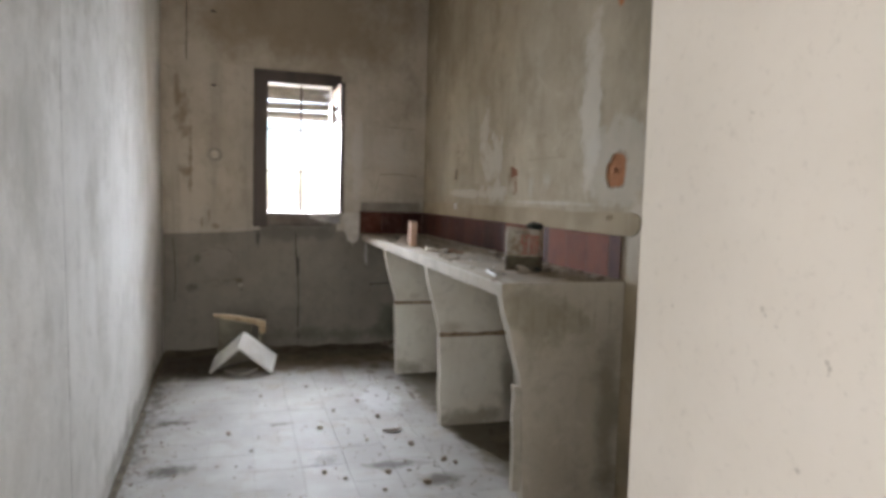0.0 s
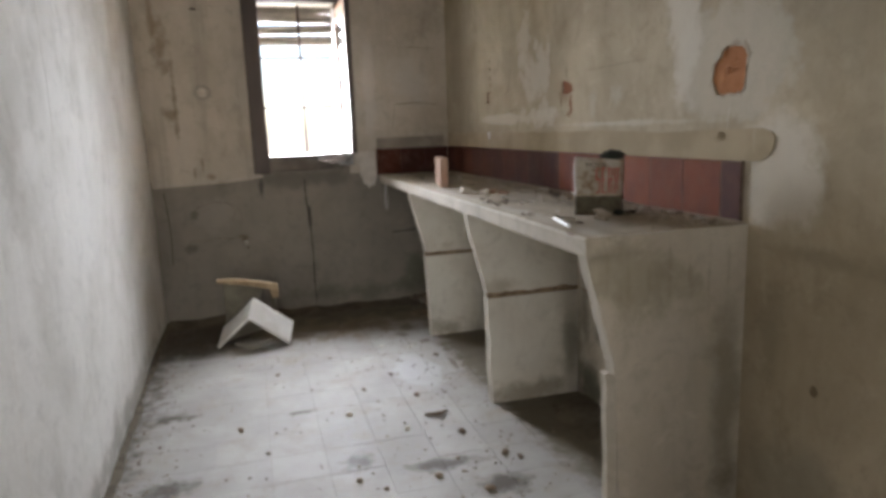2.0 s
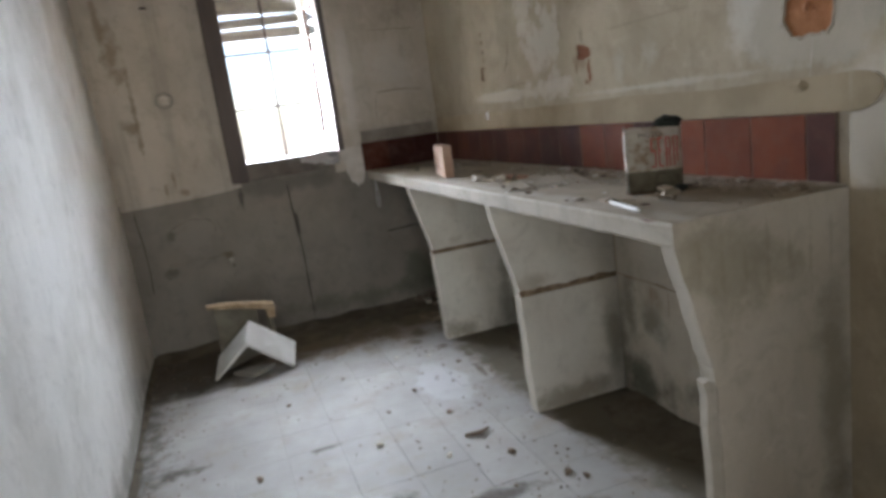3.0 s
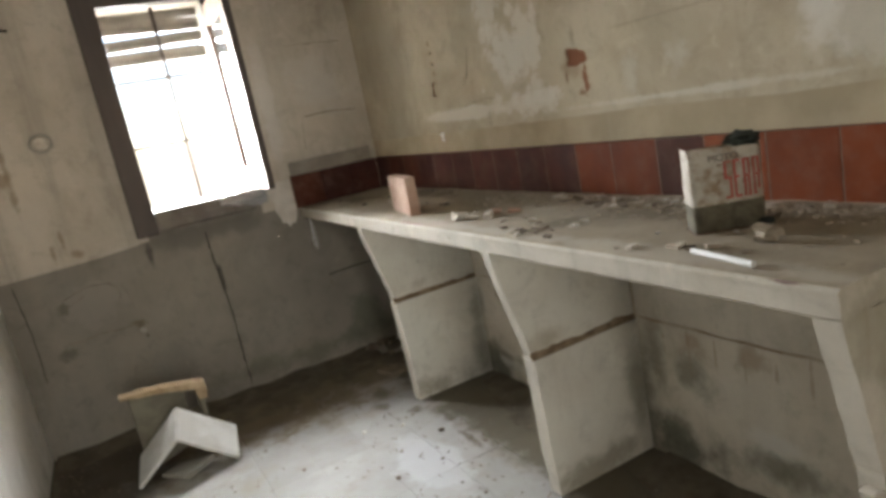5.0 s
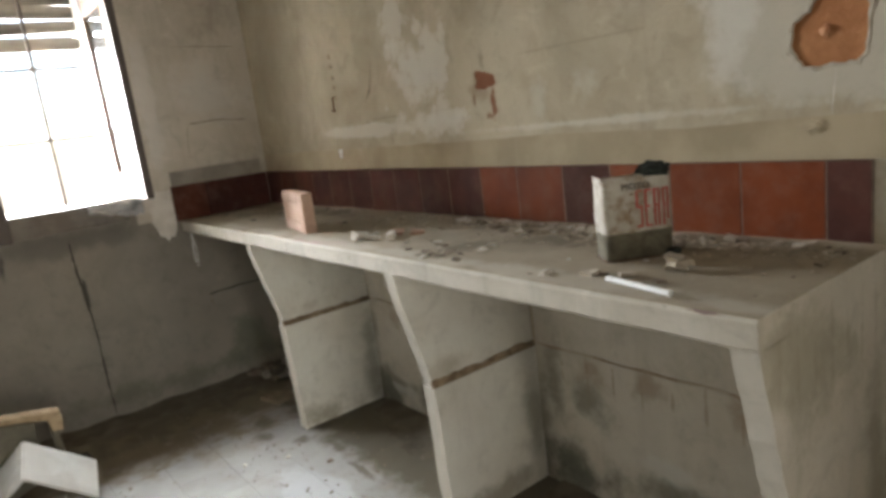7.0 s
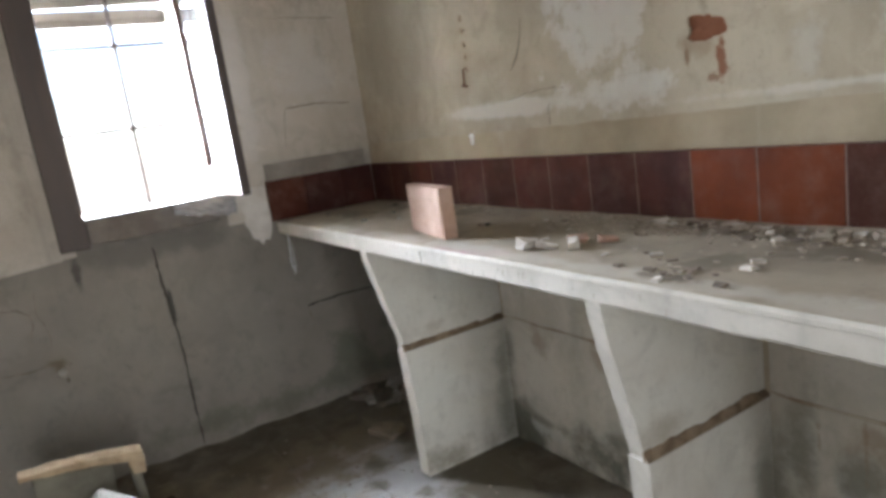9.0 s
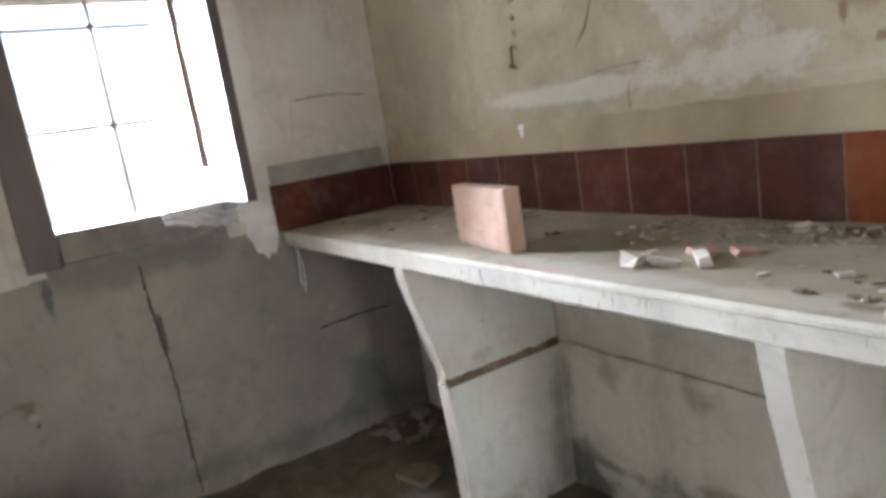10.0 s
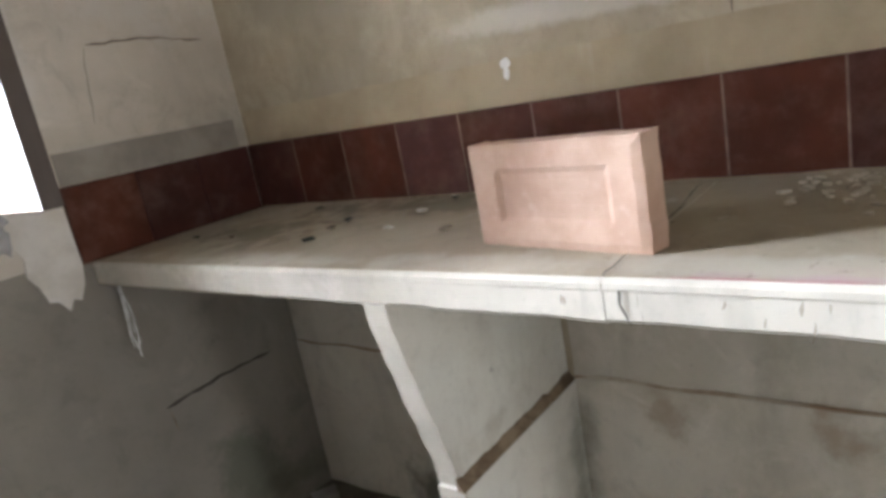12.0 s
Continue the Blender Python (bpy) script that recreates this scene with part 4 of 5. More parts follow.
KINDS = "MRRRURRMMUUUUMUUM"
strip = empty("wall_tiles", "row of glazed red and maroon tiles above the counter", "wall tiles")
strip["kind"] = "structure"
MATS = {"M": M_MAROON, "R": M_RED, "U": M_RUST}


M_TILEJOINT = plain("tile_joint", (0.21, 0.15, 0.11), (0.13, 0.09, 0.07), 30, 0.95)


def tile_mesh(w, h, d, key):
    bm = box(bmesh.new(), -d, 0, -w / 2, w / 2, 0, h)
    es = [e for e in bm.edges if all(v.co.x < -d / 2 for v in e.verts)]
    bmesh.ops.bevel(bm, geom=es, offset=0.002, segments=1, affect="EDGES")
    return mesh_of("tile", bm, MATS[key])


for (a, b), key in zip(zip(JOINTS, JOINTS[1:]), KINDS):
    ob = new("tile", tile_mesh(b - a - 0.0018, TILE_TOP - CZ - 0.001, 0.009, key))
    ob.parent = strip
    ob.location = (RIGHT - 0.0015, (a + b) / 2, CZ + 0.001)
part("tile_bed", boxes((RIGHT - 0.0096, RIGHT - 0.0005, 1.733, 4.692, CZ + 0.001, TILE_TOP)), M_TILEJOINT, strip)
for a, b, key in ((0.807, 0.985, "U"), (0.985, 1.155, "M"), (1.155, 1.318, "M")):
    ob = new("tile", tile_mesh(b - a - 0.0018, TILE_TOP - CZ - 0.001, 0.009, key))
    ob.parent = strip
    ob.matrix_basis = Matrix.Translation(((a + b) / 2, BACK - 0.0015, CZ + 0.001)) @ Matrix.Rotation(radians(90), 4, "Z")


# ---- loose things on the counter ----
def place_ob(ob, m):
    ob.matrix_basis = m
    return ob


# pink brick on its long edge, a frog pressed into its face
def brick():
    L, H, T = 0.281, 0.147, 0.044
    bm = bmesh.new()
    us = [0, 0.012, 0.045, 0.055, L - 0.055, L - 0.045, L - 0.012, L]
    vs = [0, 0.012, 0.034, 0.042, H - 0.042, H - 0.034, H - 0.012, H]
    r = random.Random(2)
    g = {}
    for i, u in enumerate(us):
        for k, v in enumerate(vs):
            d = 0.0
            if i in (0, 7) or k in (0, 7):
                d = 0.004
            elif 3 <= i <= 4 and 3 <= k <= 4:
                d = 0.005
            g[i, k] = bm.verts.new((u + r.uniform(-0.001, 0.001), d, v + r.uniform(-0.001, 0.001)))
    for i in range(7):
        for k in range(7):
            bm.faces.new((g[i, k], g[i + 1, k], g[i + 1, k + 1], g[i, k + 1]))
    rim = [g[i, 0] for i in range(8)] + [g[7, k] for k in range(1, 8)] + [g[i, 7] for i in range(6, -1, -1)] + [g[0, k] for k in range(6, 0, -1)]
    back = [bm.verts.new((v.co.x, T, v.co.z)) for v in rim]
    for i in range(len(rim)):
        k = (i + 1) % len(rim)
        bm.faces.new((rim[i], back[i], back[k], rim[k]))
    bm.faces.new(back)
    # faint pressed bars of the maker's mark, unreadable
    for z, x0, x1 in ((0.092, 0.07, 0.20), (0.075, 0.075, 0.19), (0.058, 0.08, 0.215)):
        box(bm, x0, x1, 0.0040, 0.0060, z - 0.003, z + 0.003)
    return bm


ob = thing("brick", brick(), M_PINK, "pink pressed brick standing on its long edge on the counter", "brick")
# its face runs from the far upper corner to the near lower corner
ob.matrix_basis = Matrix.Translation((0.950, 3.700, 0.9005)) @ Matrix.Rotation(math.atan2(-0.278, -0.051), 4, "Z")

# rusty oil can with its top torn open
can = empty("oil_can", "rusty oil can with torn top and worn red print", "can")
can.matrix_basis = Matrix.Translation((1.001, 2.141, 0.9005)) @ Matrix.Rotation(math.atan2(-0.087, 0.128), 4, "Z")
m = Mat("can_paint", 0.55, 0.1)
m.base((0.45, 0.41, 0.345), (0.36, 0.32, 0.255), 20.0, detail=6.0)
m.mix(m.math("MULTIPLY", m.step(m.noise(16.0, 6.0, 0.7, at=(3, 3, 3)), 0.45, 0.62), 0.9), (0.21, 0.14, 0.075))
m.mix(m.step(m.noise(45.0, 5.0, 0.7), 0.58, 0.68), (0.16, 0.085, 0.04))
m.relief(m.noise(30.0, 5.0), 0.4, 0.004)
M_CAN = m.done()
M_CANLOW = plain("can_rust_band", (0.13, 0.115, 0.075), (0.075, 0.06, 0.04), 30, 0.9, 0, 0.5)
M_CANRED = plain("can_red_print", (0.46, 0.06, 0.045), (0.34, 0.10, 0.07), 40, 0.7)
M_CANTEXT = plain("can_dark_print", (0.09, 0.08, 0.07), None, 40, 0.8)
W, D, H = 0.155, 0.085, 0.186


def can_ring(z, grow=0.0, n=6):
    pts = []
    rad = 0.016
    for cx, cy, a0 in ((W - rad, rad, -90), (W - rad, D - rad, 0), (rad, D - rad, 90), (rad, rad, 180)):
        for k in range(n):
            a = radians(a0 + 90 * k / (n - 1))
            pts.append((cx + (rad + grow) * math.cos(a), cy + (rad + grow) * math.sin(a), z))
    return pts


def can_wall(z0, z1, torn=0.0, seed=1):
    bm = bmesh.new()
    r = random.Random(seed)
    rings = []
    steps = 7
    for i in range(steps + 1):
        z = z0 + (z1 - z0) * i / steps
        row = []
        for x, y, zz in can_ring(z):
            dent = 0.004 * noise.noise((x * 18, y * 18, zz * 14))
            up = r.uniform(-torn, torn * 0.4) if i == steps else 0
            row.append(bm.verts.new((x + dent, y + dent, zz + up)))
        rings.append(row)
    n = len(rings[0])
    for a, b in zip(rings, rings[1:]):
        for k in range(n):
            bm.faces.new((a[k], a[(k + 1) % n], b[(k + 1) % n], b[k])).smooth = True
    return bm, rings


bm, rings = can_wall(0.0, 0.062)
bm.faces.new(rings[0])
for v in rings[0]:
    v.co.x += (v.co.x - W / 2) * 0.01
part("can_base", bm, M_CANLOW, can, "rusted dark lower band")
bm, rings = can_wall(0.062, H, 0.010, 4)
part("can_body", bm, M_CAN, can, "scuffed pale painted sheet")
bm = bmesh.new()
vs = [bm.verts.new(p) for p in can_ring(0.10, -0.002)]
bm.faces.new(vs)
part("can_inside", bm, M_RUSTY, can, "rust inside the can")
tube_pts = can_ring(0.001, 0.001, 4)
part("can_rim", tube(bmesh.new(), tube_pts + tube_pts[:1], 0.0016, 6), M_RUSTY, can)
# worn red print: four tall stroke shapes
for k in range(4):
    x, lo, hi, w = 0.072 + 0.0195 * k, 0.072, 0.154, 0.0042
    mid = (lo + hi) / 2 + 0.006
    b = bmesh.new()
    rows = [(x, x + 0.014, hi - w, hi)]
    if k == 0:
        rows += [(x, x + w, mid, hi), (x, x + 0.014, mid - w, mid), (x + 0.014 - w, x + 0.014, lo, mid), (x, x + 0.014, lo, lo + w)]
    elif k == 1:
        rows += [(x, x + w, lo, hi), (x, x + 0.011, mid - w, mid), (x, x + 0.014, lo, lo + w)]
    else:
        rows += [(x, x + w, lo, hi), (x, x + 0.013, mid - w, mid), (x + 0.014 - w, x + 0.014, mid, hi), (x + 0.013 - w, x + 0.013, lo + 0.012 * (k == 3), mid)]
    for n_row, (xa, xb, za, zb) in enumerate(rows):
        box(b, xa, xb, -0.0045 - 0.0001 * n_row, 0.004, za, zb)
    part("red_print", b, M_CANRED, can, "worn red printed shape")
txt = bpy.data.curves.new("can_word", "FONT")
txt.body, txt.size, txt.extrude = "MOTO", 0.021, 0.0006
txt.materials.append(M_CANTEXT)
ob = new("can_word", txt)
ob.parent = can
ob.matrix_basis = Matrix.Translation((0.040, -0.0045, 0.157)) @ Matrix.Rotation(radians(90), 4, "X")
# dark crumpled rag over the can's torn edge


M_RAG = plain("burnt_rag", (0.022, 0.030, 0.022), (0.012, 0.014, 0.011), 40, 0.9)
ob = thing("rag", wad((0.122, 0.020, H + 0.007), (0.034, 0.022, 0.017), 3), M_RAG, "dark crumpled rag over the can's torn edge", "rag")
ob.matrix_basis = can.matrix_basis.copy()
ob = thing("rag", wad((0.146, -0.010, 0.0095), (0.015, 0.010, 0.010), 7), M_RAG, "small dark scrap beside the can", "rag")
ob.matrix_basis = can.matrix_basis.copy()

# white plastic tube
b = bmesh.new()
tube(b, [(0.888, 2.052, 0.907), (0.872, 1.97, 0.907), (0.856, 1.886, 0.907)], 0.006, 12)
thing("plastic_tube", b, M_PVC, "short white plastic tube lying on the counter", "tube")


def flake(at, size, seed, material, label, name="plaster_chip"):
    b = shard(bmesh.new(), (at[0], at[1], 0.9 + size[2] * 0.8), size, seed)
    return thing(name, b, material, label, "plaster chip", group="chips on the counter")


M_WHITECHIP = plain("white_chip", (0.66, 0.62, 0.55), (0.5, 0.46, 0.39), 25, 0.95)
M_REDCHIP = plain("brick_chip", (0.40, 0.24, 0.17), (0.32, 0.2, 0.14), 25, 0.95)
flake((0.929, 3.095), (0.017, 0.026, 0.015), 1, M_WHITECHIP, "white broken plaster chip on the counter")
flake((0.955, 3.045), (0.015, 0.03, 0.008), 2, M_CHIP, "flat beige plaster chip on the counter")
flake((0.985, 2.99), (0.015, 0.028, 0.010), 3, M_WHITECHIP, "pale split plaster chip on the counter")
flake((1.03, 3.02), (0.022, 0.03, 0.008), 4, M_REDCHIP, "reddish brick chip among plaster crumbs")
flake((1.07, 2.96), (0.022, 0.03, 0.006), 14, M_REDCHIP, "reddish brick chip among plaster crumbs")
flake((0.876, 2.212), (0.010, 0.015, 0.005), 5, M_CHIP, "flat beige plaster chip on the counter")
flake((0.915, 2.12), (0.013, 0.022, 0.005), 6, M_CRUMB, "flat beige plaster chip on the counter")
flake((0.935, 2.04), (0.014, 0.018, 0.005), 7, M_CRUMB, "flat beige plaster chip on the counter")
for k, (dx, dy, dz) in enumerate(((0, 0, 0), (0.006, -0.004, 0.011), (-0.002, 0.004, 0.021))):
    b = shard(bmesh.new(), (1.012 + dx, 1.975 + dy, 0.9075 + dz), (0.017, 0.024, 0.0055), 40 + k)
    thing("plaster_chip", b, M_CRUMB, "stacked flat plaster flakes beside the can", "plaster chip", group="chips on the counter")
r = random.Random(9)
for k in range(46):
    y = r.uniform(1.72, 3.0)
    x = RIGHT - 0.03 - abs(r.gauss(0, 0.07))
    s = r.uniform(0.004, 0.014)
    flake((x, y), (s, s * r.uniform(1.0, 1.7), s * r.uniform(0.25, 0.5)), 500 + k, r.choice([M_CHIP, M_CRUMB, M_CRUMB, M_RUBBLE]), "small plaster crumb along the tiled wall")
for k in range(26):
    y, x = r.uniform(1.75, 3.3), r.uniform(0.85, 1.22)
    s = r.uniform(0.003, 0.010)
    flake((x, y), (s, s * 1.5, s * 0.4), 600 + k, r.choice([M_CHIP, M_RUBBLE]), "small crumb on the dusty counter")
for k in range(18):
    y, x = r.uniform(3.3, 4.6), r.uniform(0.95, 1.3)
    s = r.uniform(0.003, 0.008)
    flake((x, y), (s, s * 1.5, s * 0.4), 700 + k, r.choice([M_CHIP, M_RUBBLE, M_RAG]), "small crumb on the dusty counter")
# curled dry scraps and brown crumbs swept together near the front
for k in range(22):
    y, x = r.gauss(2.64, 0.05), 0.885 + abs(r.gauss(0, 0.045))
    q = r.uniform(0.0025, 0.007)
    flake((x, y), (q, q * r.uniform(1.2, 2.2), q * 0.35), 1200 + k, r.choice([M_RUBBLE, M_RUBBLE, M_CRUMB]), "dry brown scrap on the dusty counter", "dry_scrap")
for k in range(34):
    y, x = r.uniform(2.35, 2.95), 1.30 - abs(r.gauss(0, 0.05))
    q = r.uniform(0.006, 0.016)
    flake((x, y), (q, q * r.uniform(1.0, 1.8), q * 0.4), 1300 + k, r.choice([M_CRUMB, M_RUBBLE, M_CHIP]), "plaster crumb in the heap along the tiles")
# fine crumbs and dust heaps along the wall
b = bmesh.new()
for k in range(700):
    y = 1.72 + 1.6 * r.random() ** 0.8
    x = RIGHT - 0.015 - abs(r.gauss(0, 0.09))
    s = r.uniform(0.0015, 0.005)
    if x > 0.83:
        shard(b, (x, y, 0.9 + s * 0.3), (s, s * 1.3, s * 0.6), 2000 + k)
thing("counter_crumbs", b, M_CRUMB, "fine plaster crumbs and dust on the counter", "debris", "stuff")
b = bmesh.new()
n = 150
base, top = [], []
for i in range(n + 1):
    y = 1.70 + (4.68 - 1.70) * i / n
    w = 0.018 + 0.03 * max(0, noise.noise((y * 3, 1, 9))) + 0.012 * noise.noise((y * 13, 3, 9))
    w = max(0.006, w)
    base.append(b.verts.new((RIGHT - 0.0105 - w, y, 0.9006)))
    top.append(b.verts.new((RIGHT - 0.0105, y, 0.9006 + 0.22 * w)))
for i in range(n):
    b.faces.new((base[i], base[i + 1], top[i + 1], top[i])).smooth = True
thing("counter_dust", b, M_DUST, "dust piled along the foot of the tiles", "dust", "stuff")
# crack across the slab and in its edge
crack("counter_crack", [(3.456, 0.822), (3.456, 0.95), (3.46, 1.1), (3.472, 1.21), (3.475, 1.29)], 0.0035, lambda u, v: (v, u, CZ + 0.0018), "crack across the counter slab", seed=21)
crack("counter_crack", [(3.436, 0.890), (3.438, 0.872), (3.428, 0.858), (3.425, 0.846)], 0.004, lambda u, v: (front_x(3.4) + 0.0005, u, v), "crack in the slab's whitewashed edge", seed=22)
M_RUN = plain("edge_run", (0.33, 0.285, 0.215), (0.24, 0.20, 0.145), 30, 1.0)
for k in range(30):
    y = 2.2 + 1.35 * r.random()
    z0 = r.uniform(0.862, 0.886)
    crack("edge_run", [(y, z0), (y + 0.002, z0 - r.uniform(0.010, 0.026))], r.uniform(0.002, 0.005), lambda u, v: (front_x(3.2) + 0.0004, u, v), "thin brown run on the slab's edge", M_RUN, 30 + k)

# ---- loose things on the floor ----
# white angle of sheet, fallen like a tent
tent = empty("broken_sheet", "broken white plastic angle sheet lying like a tent on the floor", "broken sheet")
A, B, C = Vector((-0.072, 4.085, 0.262)), Vector((0.140, 4.065, 0.088)), Vector((0.106, 3.922, 0.004))
Dv = A + (C - B)
F = Vector((-0.288, 4.0, 0.002))
G = F + (A - Dv)


def sheet(p, q, s, t, thick, seed):
    """A slab on four corners, its corners softly rounded, its sides a little worn."""
    nrm = (q - p).cross(t - p).normalized()
    bm = bmesh.new()
    r = random.Random(seed)
    nn = 8
    g0, g1 = {}, {}
    for i in range(nn + 1):
        for k in range(nn + 1):
            u, v = i / nn, k / nn
            c = (p * (1 - u) + q * u) * (1 - v) + (t * (1 - u) + s * u) * v
            e = 0.25 if i in (0, nn) or k in (0, nn) else 0.0
            g0[i, k] = bm.verts.new(c + nrm * thick * (0.5 - e * 0.6) + Vector((r.uniform(-1, 1), r.uniform(-1, 1), r.uniform(-1, 1))) * 0.0012)
            g1[i, k] = bm.verts.new(c - nrm * thick * (0.5 - e * 0.6))
    for i in range(nn):
        for k in range(nn):
            bm.faces.new((g0[i, k], g0[i + 1, k], g0[i + 1, k + 1], g0[i, k + 1]))
            bm.faces.new((g1[i, k + 1], g1[i + 1, k + 1], g1[i + 1, k], g1[i, k]))
    ring = [(i, 0) for i in range(nn)] + [(nn, k) for k in range(nn)] + [(i, nn) for i in range(nn, 0, -1)] + [(0, k) for k in range(nn, 0, -1)]
    for a, b2 in zip(ring, ring[1:] + ring[:1]):
        bm.faces.new((g0[a], g1[a], g1[b2], g0[b2]))
    return bm


M_SHEET = plain("white_sheet", (0.66, 0.66, 0.63), (0.55, 0.54, 0.50), 9, 0.5, 0, 0.1)
up = Vector((0, 0, 0.009))
part("sheet_half", sheet(A, B + up, C + up, Dv, 0.020, 1), M_SHEET, tent)
part("sheet_half", sheet(A, Dv, F + up, G, 0.020, 2), M_SHEET, tent)

# grey broken panel with a raw board along its top
panel = empty("scrap_stand", "scrap stand of a grey sheet under a raw tan board", "scrap stand")
P1, P2 = Vector((-0.268, 4.121, 0.375)), Vector((0.072, 4.205, 0.288))
q1, q2 = P1 + Vector((0.03, 0.005, -0.02)), P1.lerp(P2, 0.72) + Vector((0, 0, -0.02))
part("panel_sheet", sheet(q1, q2, Vector((-0.03, 4.24, 0.03)), Vector((-0.24, 4.15, 0.004)), 0.016, 3), M_STAND, panel)
b = bmesh.new()
rows = []
for i in range(15):
    t = i / 14
    c = P1.lerp(P2, t) + Vector((0, 0, 0.010 * math.sin(t * 3.0)))
    h = 0.010 + 0.012 * t + 0.004 * noise.noise((t * 6, 3, 3))
    d = 0.030 + 0.006 * noise.noise((t * 5, 8, 1))
    rows.append([b.verts.new(c + Vector((0, a * d, h * s))) for a, s in ((-1, -0.9), (-1, 0.6), (-0.6, 1.0), (0.6, 1.0), (1, 0.6), (1, -0.9))])
for a, c in zip(rows, rows[1:]):
    for k in range(6):
        b.faces.new((a[k], a[(k + 1) % 6], c[(k + 1) % 6], c[k]))
b.faces.new(rows[0][::-1])
b.faces.new(rows[-1])
part("top_board", b, M_TAN, panel, "raw tan wooden board")
e = P2 + Vector((-0.02, 0.0, -0.02))
part("board_end", prism([(e.x - 0.02, e.z - 0.035), (e.x + 0.02, e.z - 0.04), (e.x + 0.024, e.z + 0.022), (e.x - 0.03, e.z + 0.02)], "y", 4.17, 4.225, 0.004), M_TAN, panel, "tan block under the board's end")
b = bmesh.new()
tube(b, [(0.04, 4.21, 0.245), (0.045, 4.215, 0.12), (0.05, 4.225, 0.003)], 0.016, 12)
part("panel_strut", b, M_STAND, panel)
b = bmesh.new()
tube(b, [(0.055, 4.28, 0.022), (0.14, 4.32, 0.022)], 0.022, 14)
thing("pipe_piece", b, M_CRACK, "short piece of dark pipe lying on the floor", "pipe")
M_DIRTYBOARD = plain("dirty_board", (0.24, 0.19, 0.135), (0.16, 0.125, 0.085), 14, 1.0)
bm = prism([(0.905, 4.27), (0.94, 4.13), (1.035, 4.16), (1.045, 4.235), (0.97, 4.29)], "z", 0.004, 0.026, 0.003)
thing("board_piece", bm, M_DIRTYBOARD, "small dirty brown board lying on the dirt", "board")
b = bmesh.new()
tube(b, [(1.075, 4.10, 0.012), (1.09, 4.18, 0.03), (1.12, 4.24, 0.03)], 0.008)
thing("cable_piece", b, M_CRACK, "short bent black cable in the dirt", "cable")

bm = prism([(1.07, 4.10), (1.16, 4.06), (1.20, 4.17), (1.10, 4.20)], "z", 0.004, 0.022, 0.003)
thing("board_piece", bm, M_DIRTYBOARD, "broken dirty board end beside the counter leg", "board")
bm = prism([(-0.20, 4.05), (-0.10, 3.93), (-0.03, 3.985), (0.02, 4.05), (-0.12, 4.09)], "z", 0.002, 0.018, 0.003)
thing("broken_slab", bm, M_DULL, "flat beige broken slab under the fallen sheet", "slab")
r = random.Random(77)
for k in range(16):
    x, y, z = r.uniform(1.02, 1.28), r.uniform(4.42, 4.66), r.uniform(0.016, 0.022)
    q = r.uniform(0.012, 0.032)
    b = shard(bmesh.new(), (x, y, z), (q, q * 1.3, q * 0.6), 900 + k)
    thing("rubble_lump", b, r.choice([M_RUBBLE, M_DULL, M_RUBBLE]), "grey lump of rubble in the dirt by the wall", "rubble", group="rubble by the wall")

# dirt swept against the walls
def heap(path, width, height, name, label, seed):
    """A low bank of dirt along a wall: path gives wall points and the way into the room."""
    b = bmesh.new()
    rows = []
    for i, (x, y, nx, ny) in enumerate(path):
        row = []
        for k in range(9):
            t = k / 8
            w = width * (0.7 + 0.6 * noise.noise((x * 2.3 + seed, y * 2.3, 0)))
            z = height * (1 - t) ** 1.6 * (0.8 + 0.7 * noise.noise((x * 6 + nx * w * t * 6, y * 6 + ny * w * t * 6, seed))) + 0.004 * noise.noise((x * 40 + t * 9, y * 40, seed)) - (0.004 if k == 8 else 0)
            row.append(b.verts.new((x + nx * w * t, y + ny * w * t, max(-0.003, z))))
        rows.append(row)
    for a, c in zip(rows, rows[1:]):
        for k in range(8):
            b.faces.new((a[k], a[k + 1], c[k + 1], c[k])).smooth = True
    return thing(name, b, M_DIRT, label, "dirt", "stuff")


heap([(-0.62 + 0.03 * i, BACK, 0, -1) for i in range(66)], 0.30, 0.020, "dirt_bank", "dirt and dust banked against the back wall", 1)
heap([(left_x(1.6 + 0.04 * i) - 0.006, 1.6 + 0.04 * i, 1, 0) for i in range(77)], 0.05, 0.010, "dirt_bank", "dark dirt along the foot of the limewashed wall", 5)
heap([(RIGHT - 0.012, 1.76 + 0.03 * i, -1, 0) for i in range(31)], 0.28, 0.016, "dirt_bank", "dirt in the counter's bay", 9)
heap([(RIGHT - 0.012, 2.78 + 0.03 * i, -1, 0) for i in range(32)], 0.28, 0.016, "dirt_bank", "dirt in the counter's bay", 12)
heap([(RIGHT - 0.012, 3.84 + 0.03 * i, -1, 0) for i in range(29)], 0.32, 0.022, "dirt_bank", "dirt in the counter's bay", 15)

# rubble on the floor
r = random.Random(31)
BITS = [(-0.152, 2.844, 0.014), (0.294, 2.84, 0.014), (0.02, 3.45, 0.010), (0.50, 2.62, 0.012), (0.62, 2.95, 0.013), (0.40, 3.1, 0.010), (0.56, 3.25, 0.011), (0.52, 2.22, 0.013), (0.66, 2.08, 0.016),
        (0.47, 2.05, 0.010), (0.80, 2.3, 0.016), (0.84, 2.25, 0.012), (0.70, 2.52, 0.015), (-0.05, 2.6, 0.008), (0.85, 3.45, 0.012), (0.75, 3.62, 0.010), (0.60, 3.7, 0.010), (0.30, 3.6, 0.008), (0.25, 2.28, 0.012), (0.33, 2.2, 0.009)]
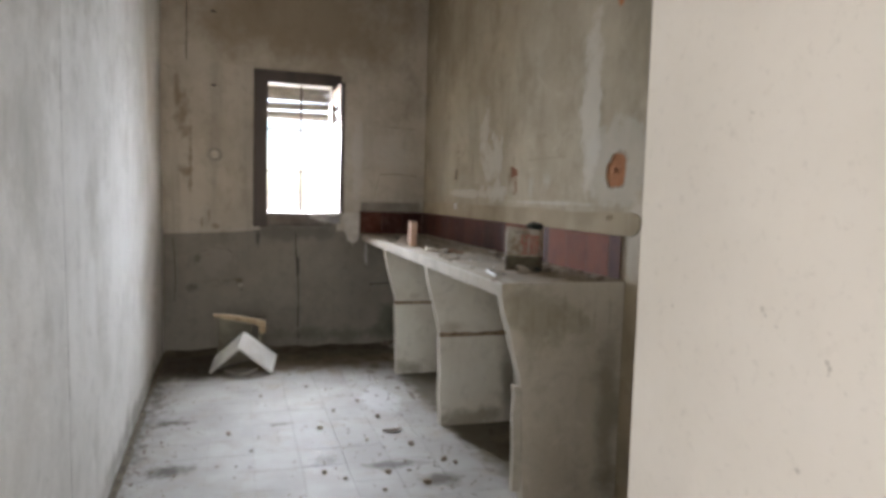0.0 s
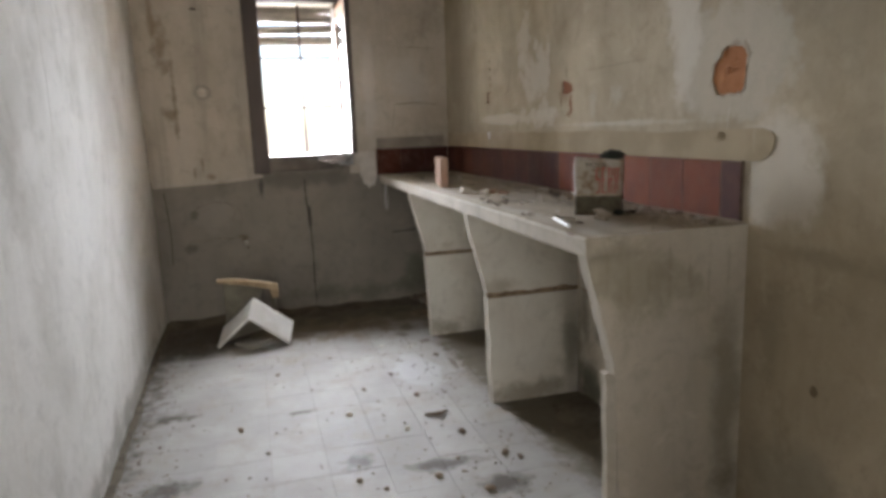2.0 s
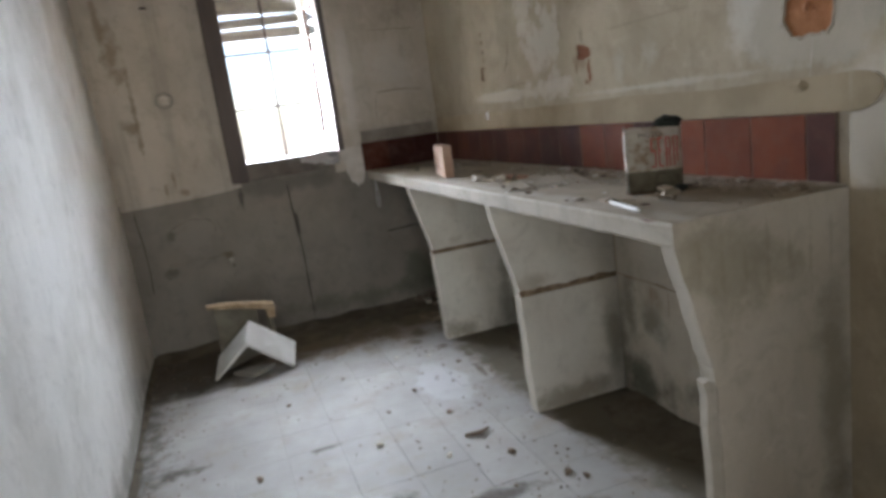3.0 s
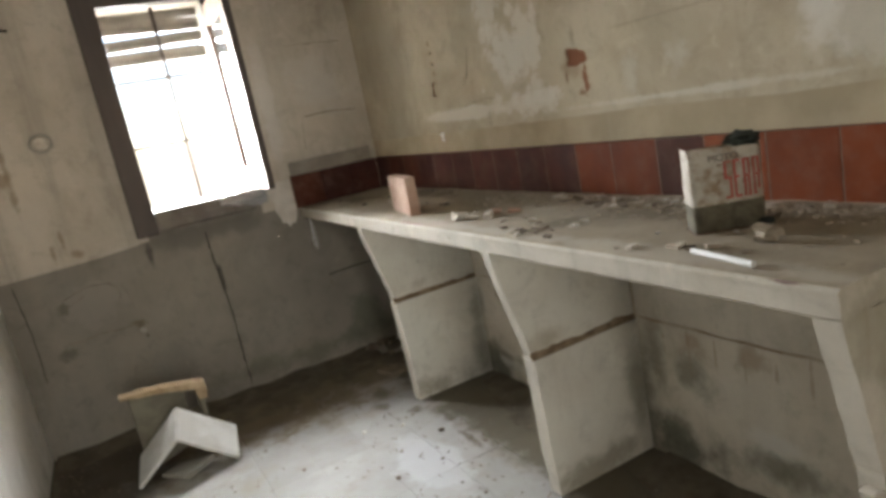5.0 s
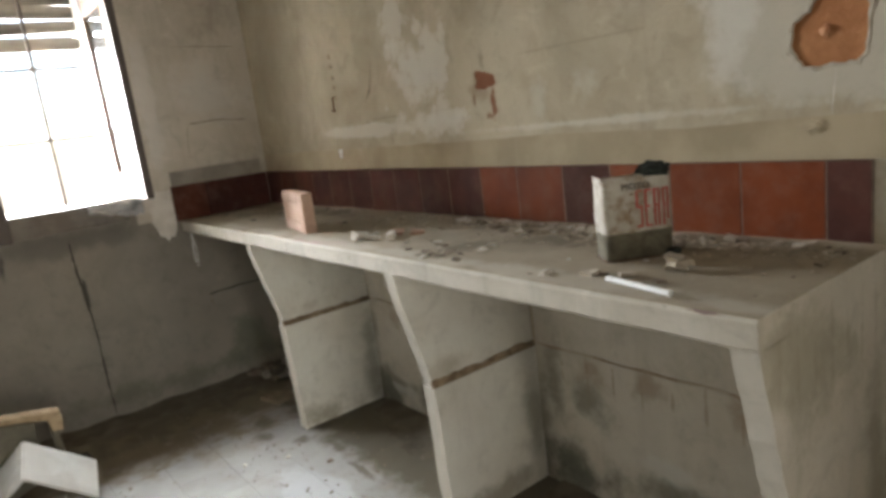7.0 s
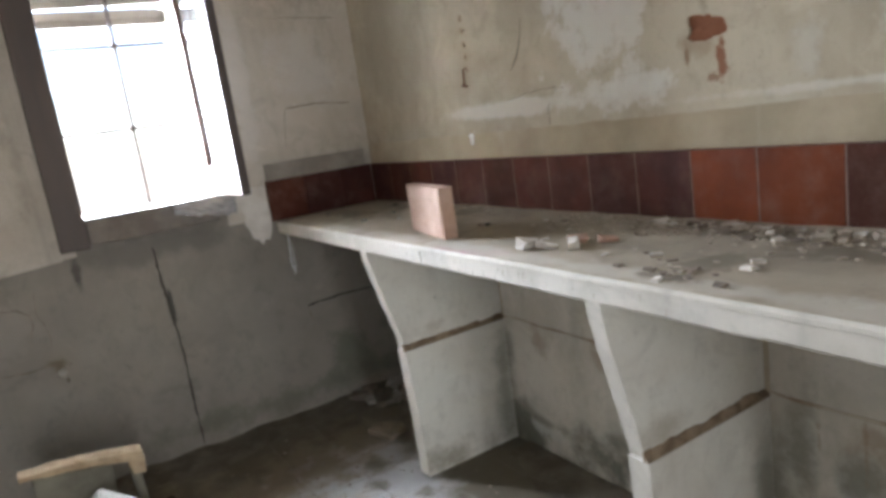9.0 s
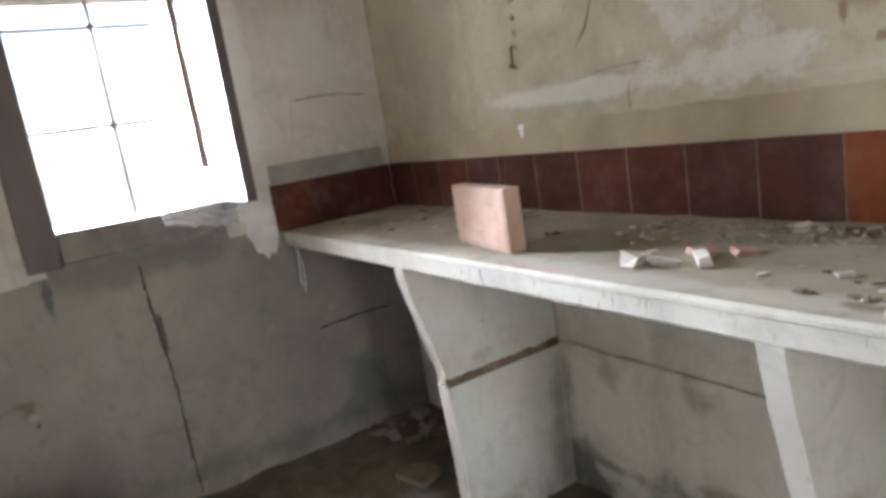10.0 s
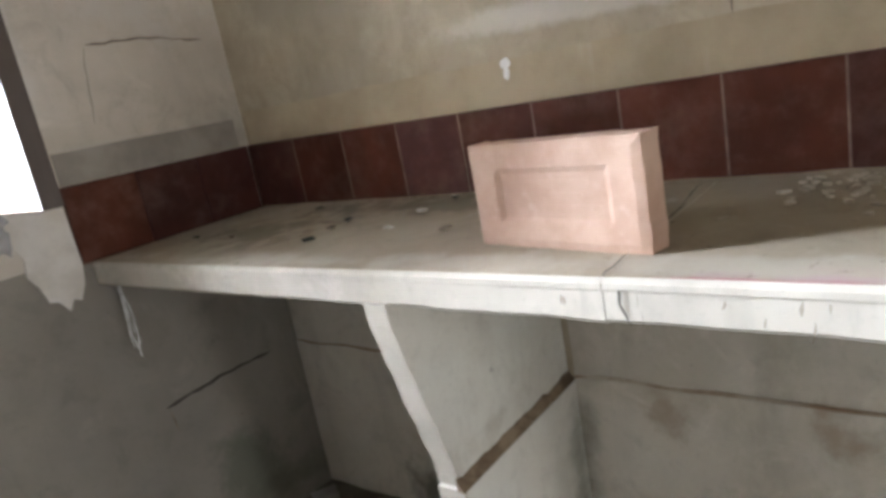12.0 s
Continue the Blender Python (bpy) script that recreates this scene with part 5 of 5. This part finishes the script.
for k, (x, y, s) in enumerate(BITS):
    b = lump(bmesh.new(), (x, y, s * 0.45), (s, s * 1.3, s * 0.7), 800 + k)
    thing("rubble_bit", b, r.choice([M_RUBBLE, M_RUBBLE, M_RUSTY, M_CHIP]), "small crumb of rubble on the tiled floor", "rubble", group="rubble on the floor")
b = bmesh.new()
tube(b, [(0.60, 2.72, 0.008), (0.66, 2.70, 0.012), (0.70, 2.73, 0.008)], [0.006, 0.010, 0.004], 7)
thing("rubble_bit", b, M_RUBBLE, "long splinter of rubble on the tiled floor", "rubble", group="rubble on the floor")
b = bmesh.new()
for k in range(900):
    y = r.uniform(1.5, 4.5)
    x = r.choice([r.uniform(-0.6, 1.25), left_x(y) + abs(r.gauss(0, 0.12)), r.gauss(0.75, 0.22)])
    s = r.uniform(0.0015, 0.0055) * (1.3 if r.random() < 0.15 else 1)
    lump(b, (x, y, s * 0.4), (s, s * 1.3, s * 0.7), 3000 + k)
thing("floor_debris", b, M_RUBBLE, "fine grit and crumbs scattered over the floor", "debris", "stuff")

# crumpled clear plastic film on the window sill
b = bmesh.new()
nu, nv = 44, 26
g = {}
for i in range(nu + 1):
    for k in range(nv + 1):
        u, v = i / nu, k / nv
        x = 0.40 + 0.23 * u
        drop = max(0.0, v - 0.35)
        edge = 1 - 0.55 * (1 - u)
        z = SILL + 0.004 + 0.006 * u - drop * 0.15 * edge + 0.011 * noise.noise((x * 30, v * 9, 2)) * (0.35 + v) * (0.5 + u)
        y = 4.68 - 0.10 * min(1, v / 0.35) - 0.012 - 0.030 * u * math.sin(v * 3.0) + 0.02 * noise.noise((x * 22, v * 7, 8)) * v - 0.012 * v
        g[i, k] = b.verts.new((x + 0.01 * noise.noise((u * 9, v * 9, 4)), min(y, 4.70 - 0.02), max(z, 0.92)))
for i in range(nu):
    for k in range(nv):
        b.faces.new((g[i, k], g[i + 1, k], g[i + 1, k + 1], g[i, k + 1])).smooth = True
m = Mat("dusty_film", 0.22)
m.base((0.66, 0.66, 0.66), (0.5, 0.5, 0.5), 14.0)
m.b.inputs["Transmission Weight"].default_value = 0.55
m.b.inputs["IOR"].default_value = 1.15
M_FILM = m.done()
ob = thing("plastic_film", b, M_FILM, "crumpled dusty clear plastic film on the window sill", "plastic film")
sol = ob.modifiers.new("thickness", "SOLIDIFY")
sol.thickness = 0.0012
# torn cobweb hanging below the counter's end
b = bmesh.new()
for k in range(6):
    pts = [(0.845 + 0.004 * k + 0.006 * math.sin(j * 0.9 + k), 4.655 + 0.004 * k, 0.835 - 0.030 * j) for j in range(5 + k % 3)]
    tube(b, pts, [0.0007 + 0.0005 * (j % 3) for j in range(len(pts))], 4)
thing("cobweb", b, M_PVC, "torn pale cobweb hanging below the counter", "cobweb")


# ---- floor tiles ----
floor_ob = bpy.data.objects["floor"]
PITCH = 0.2
tile_bm = box(bmesh.new(), -0.0995, 0.0995, -0.0995, 0.0995, -0.02, 0)
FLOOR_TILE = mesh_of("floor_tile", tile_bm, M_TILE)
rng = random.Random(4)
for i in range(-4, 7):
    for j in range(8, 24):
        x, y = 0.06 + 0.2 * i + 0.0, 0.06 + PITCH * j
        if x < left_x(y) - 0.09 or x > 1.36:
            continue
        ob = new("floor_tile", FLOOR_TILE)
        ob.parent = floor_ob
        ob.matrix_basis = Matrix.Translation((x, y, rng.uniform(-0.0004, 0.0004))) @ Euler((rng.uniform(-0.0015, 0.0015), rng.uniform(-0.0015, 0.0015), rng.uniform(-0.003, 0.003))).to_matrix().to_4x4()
# the rest of the tiles, behind the walker
bm = bmesh.new()
for i in range(-7, 10):
    for j in range(-8, 8):
        box(bm, 0.06 + 0.2 * i - 0.0995, 0.06 + 0.2 * i + 0.0995, 0.06 + PITCH * j - 0.0995, 0.06 + PITCH * j + 0.0995, -0.02, 0.0)
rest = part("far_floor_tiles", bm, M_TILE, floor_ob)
rest["kind"] = "stuff"
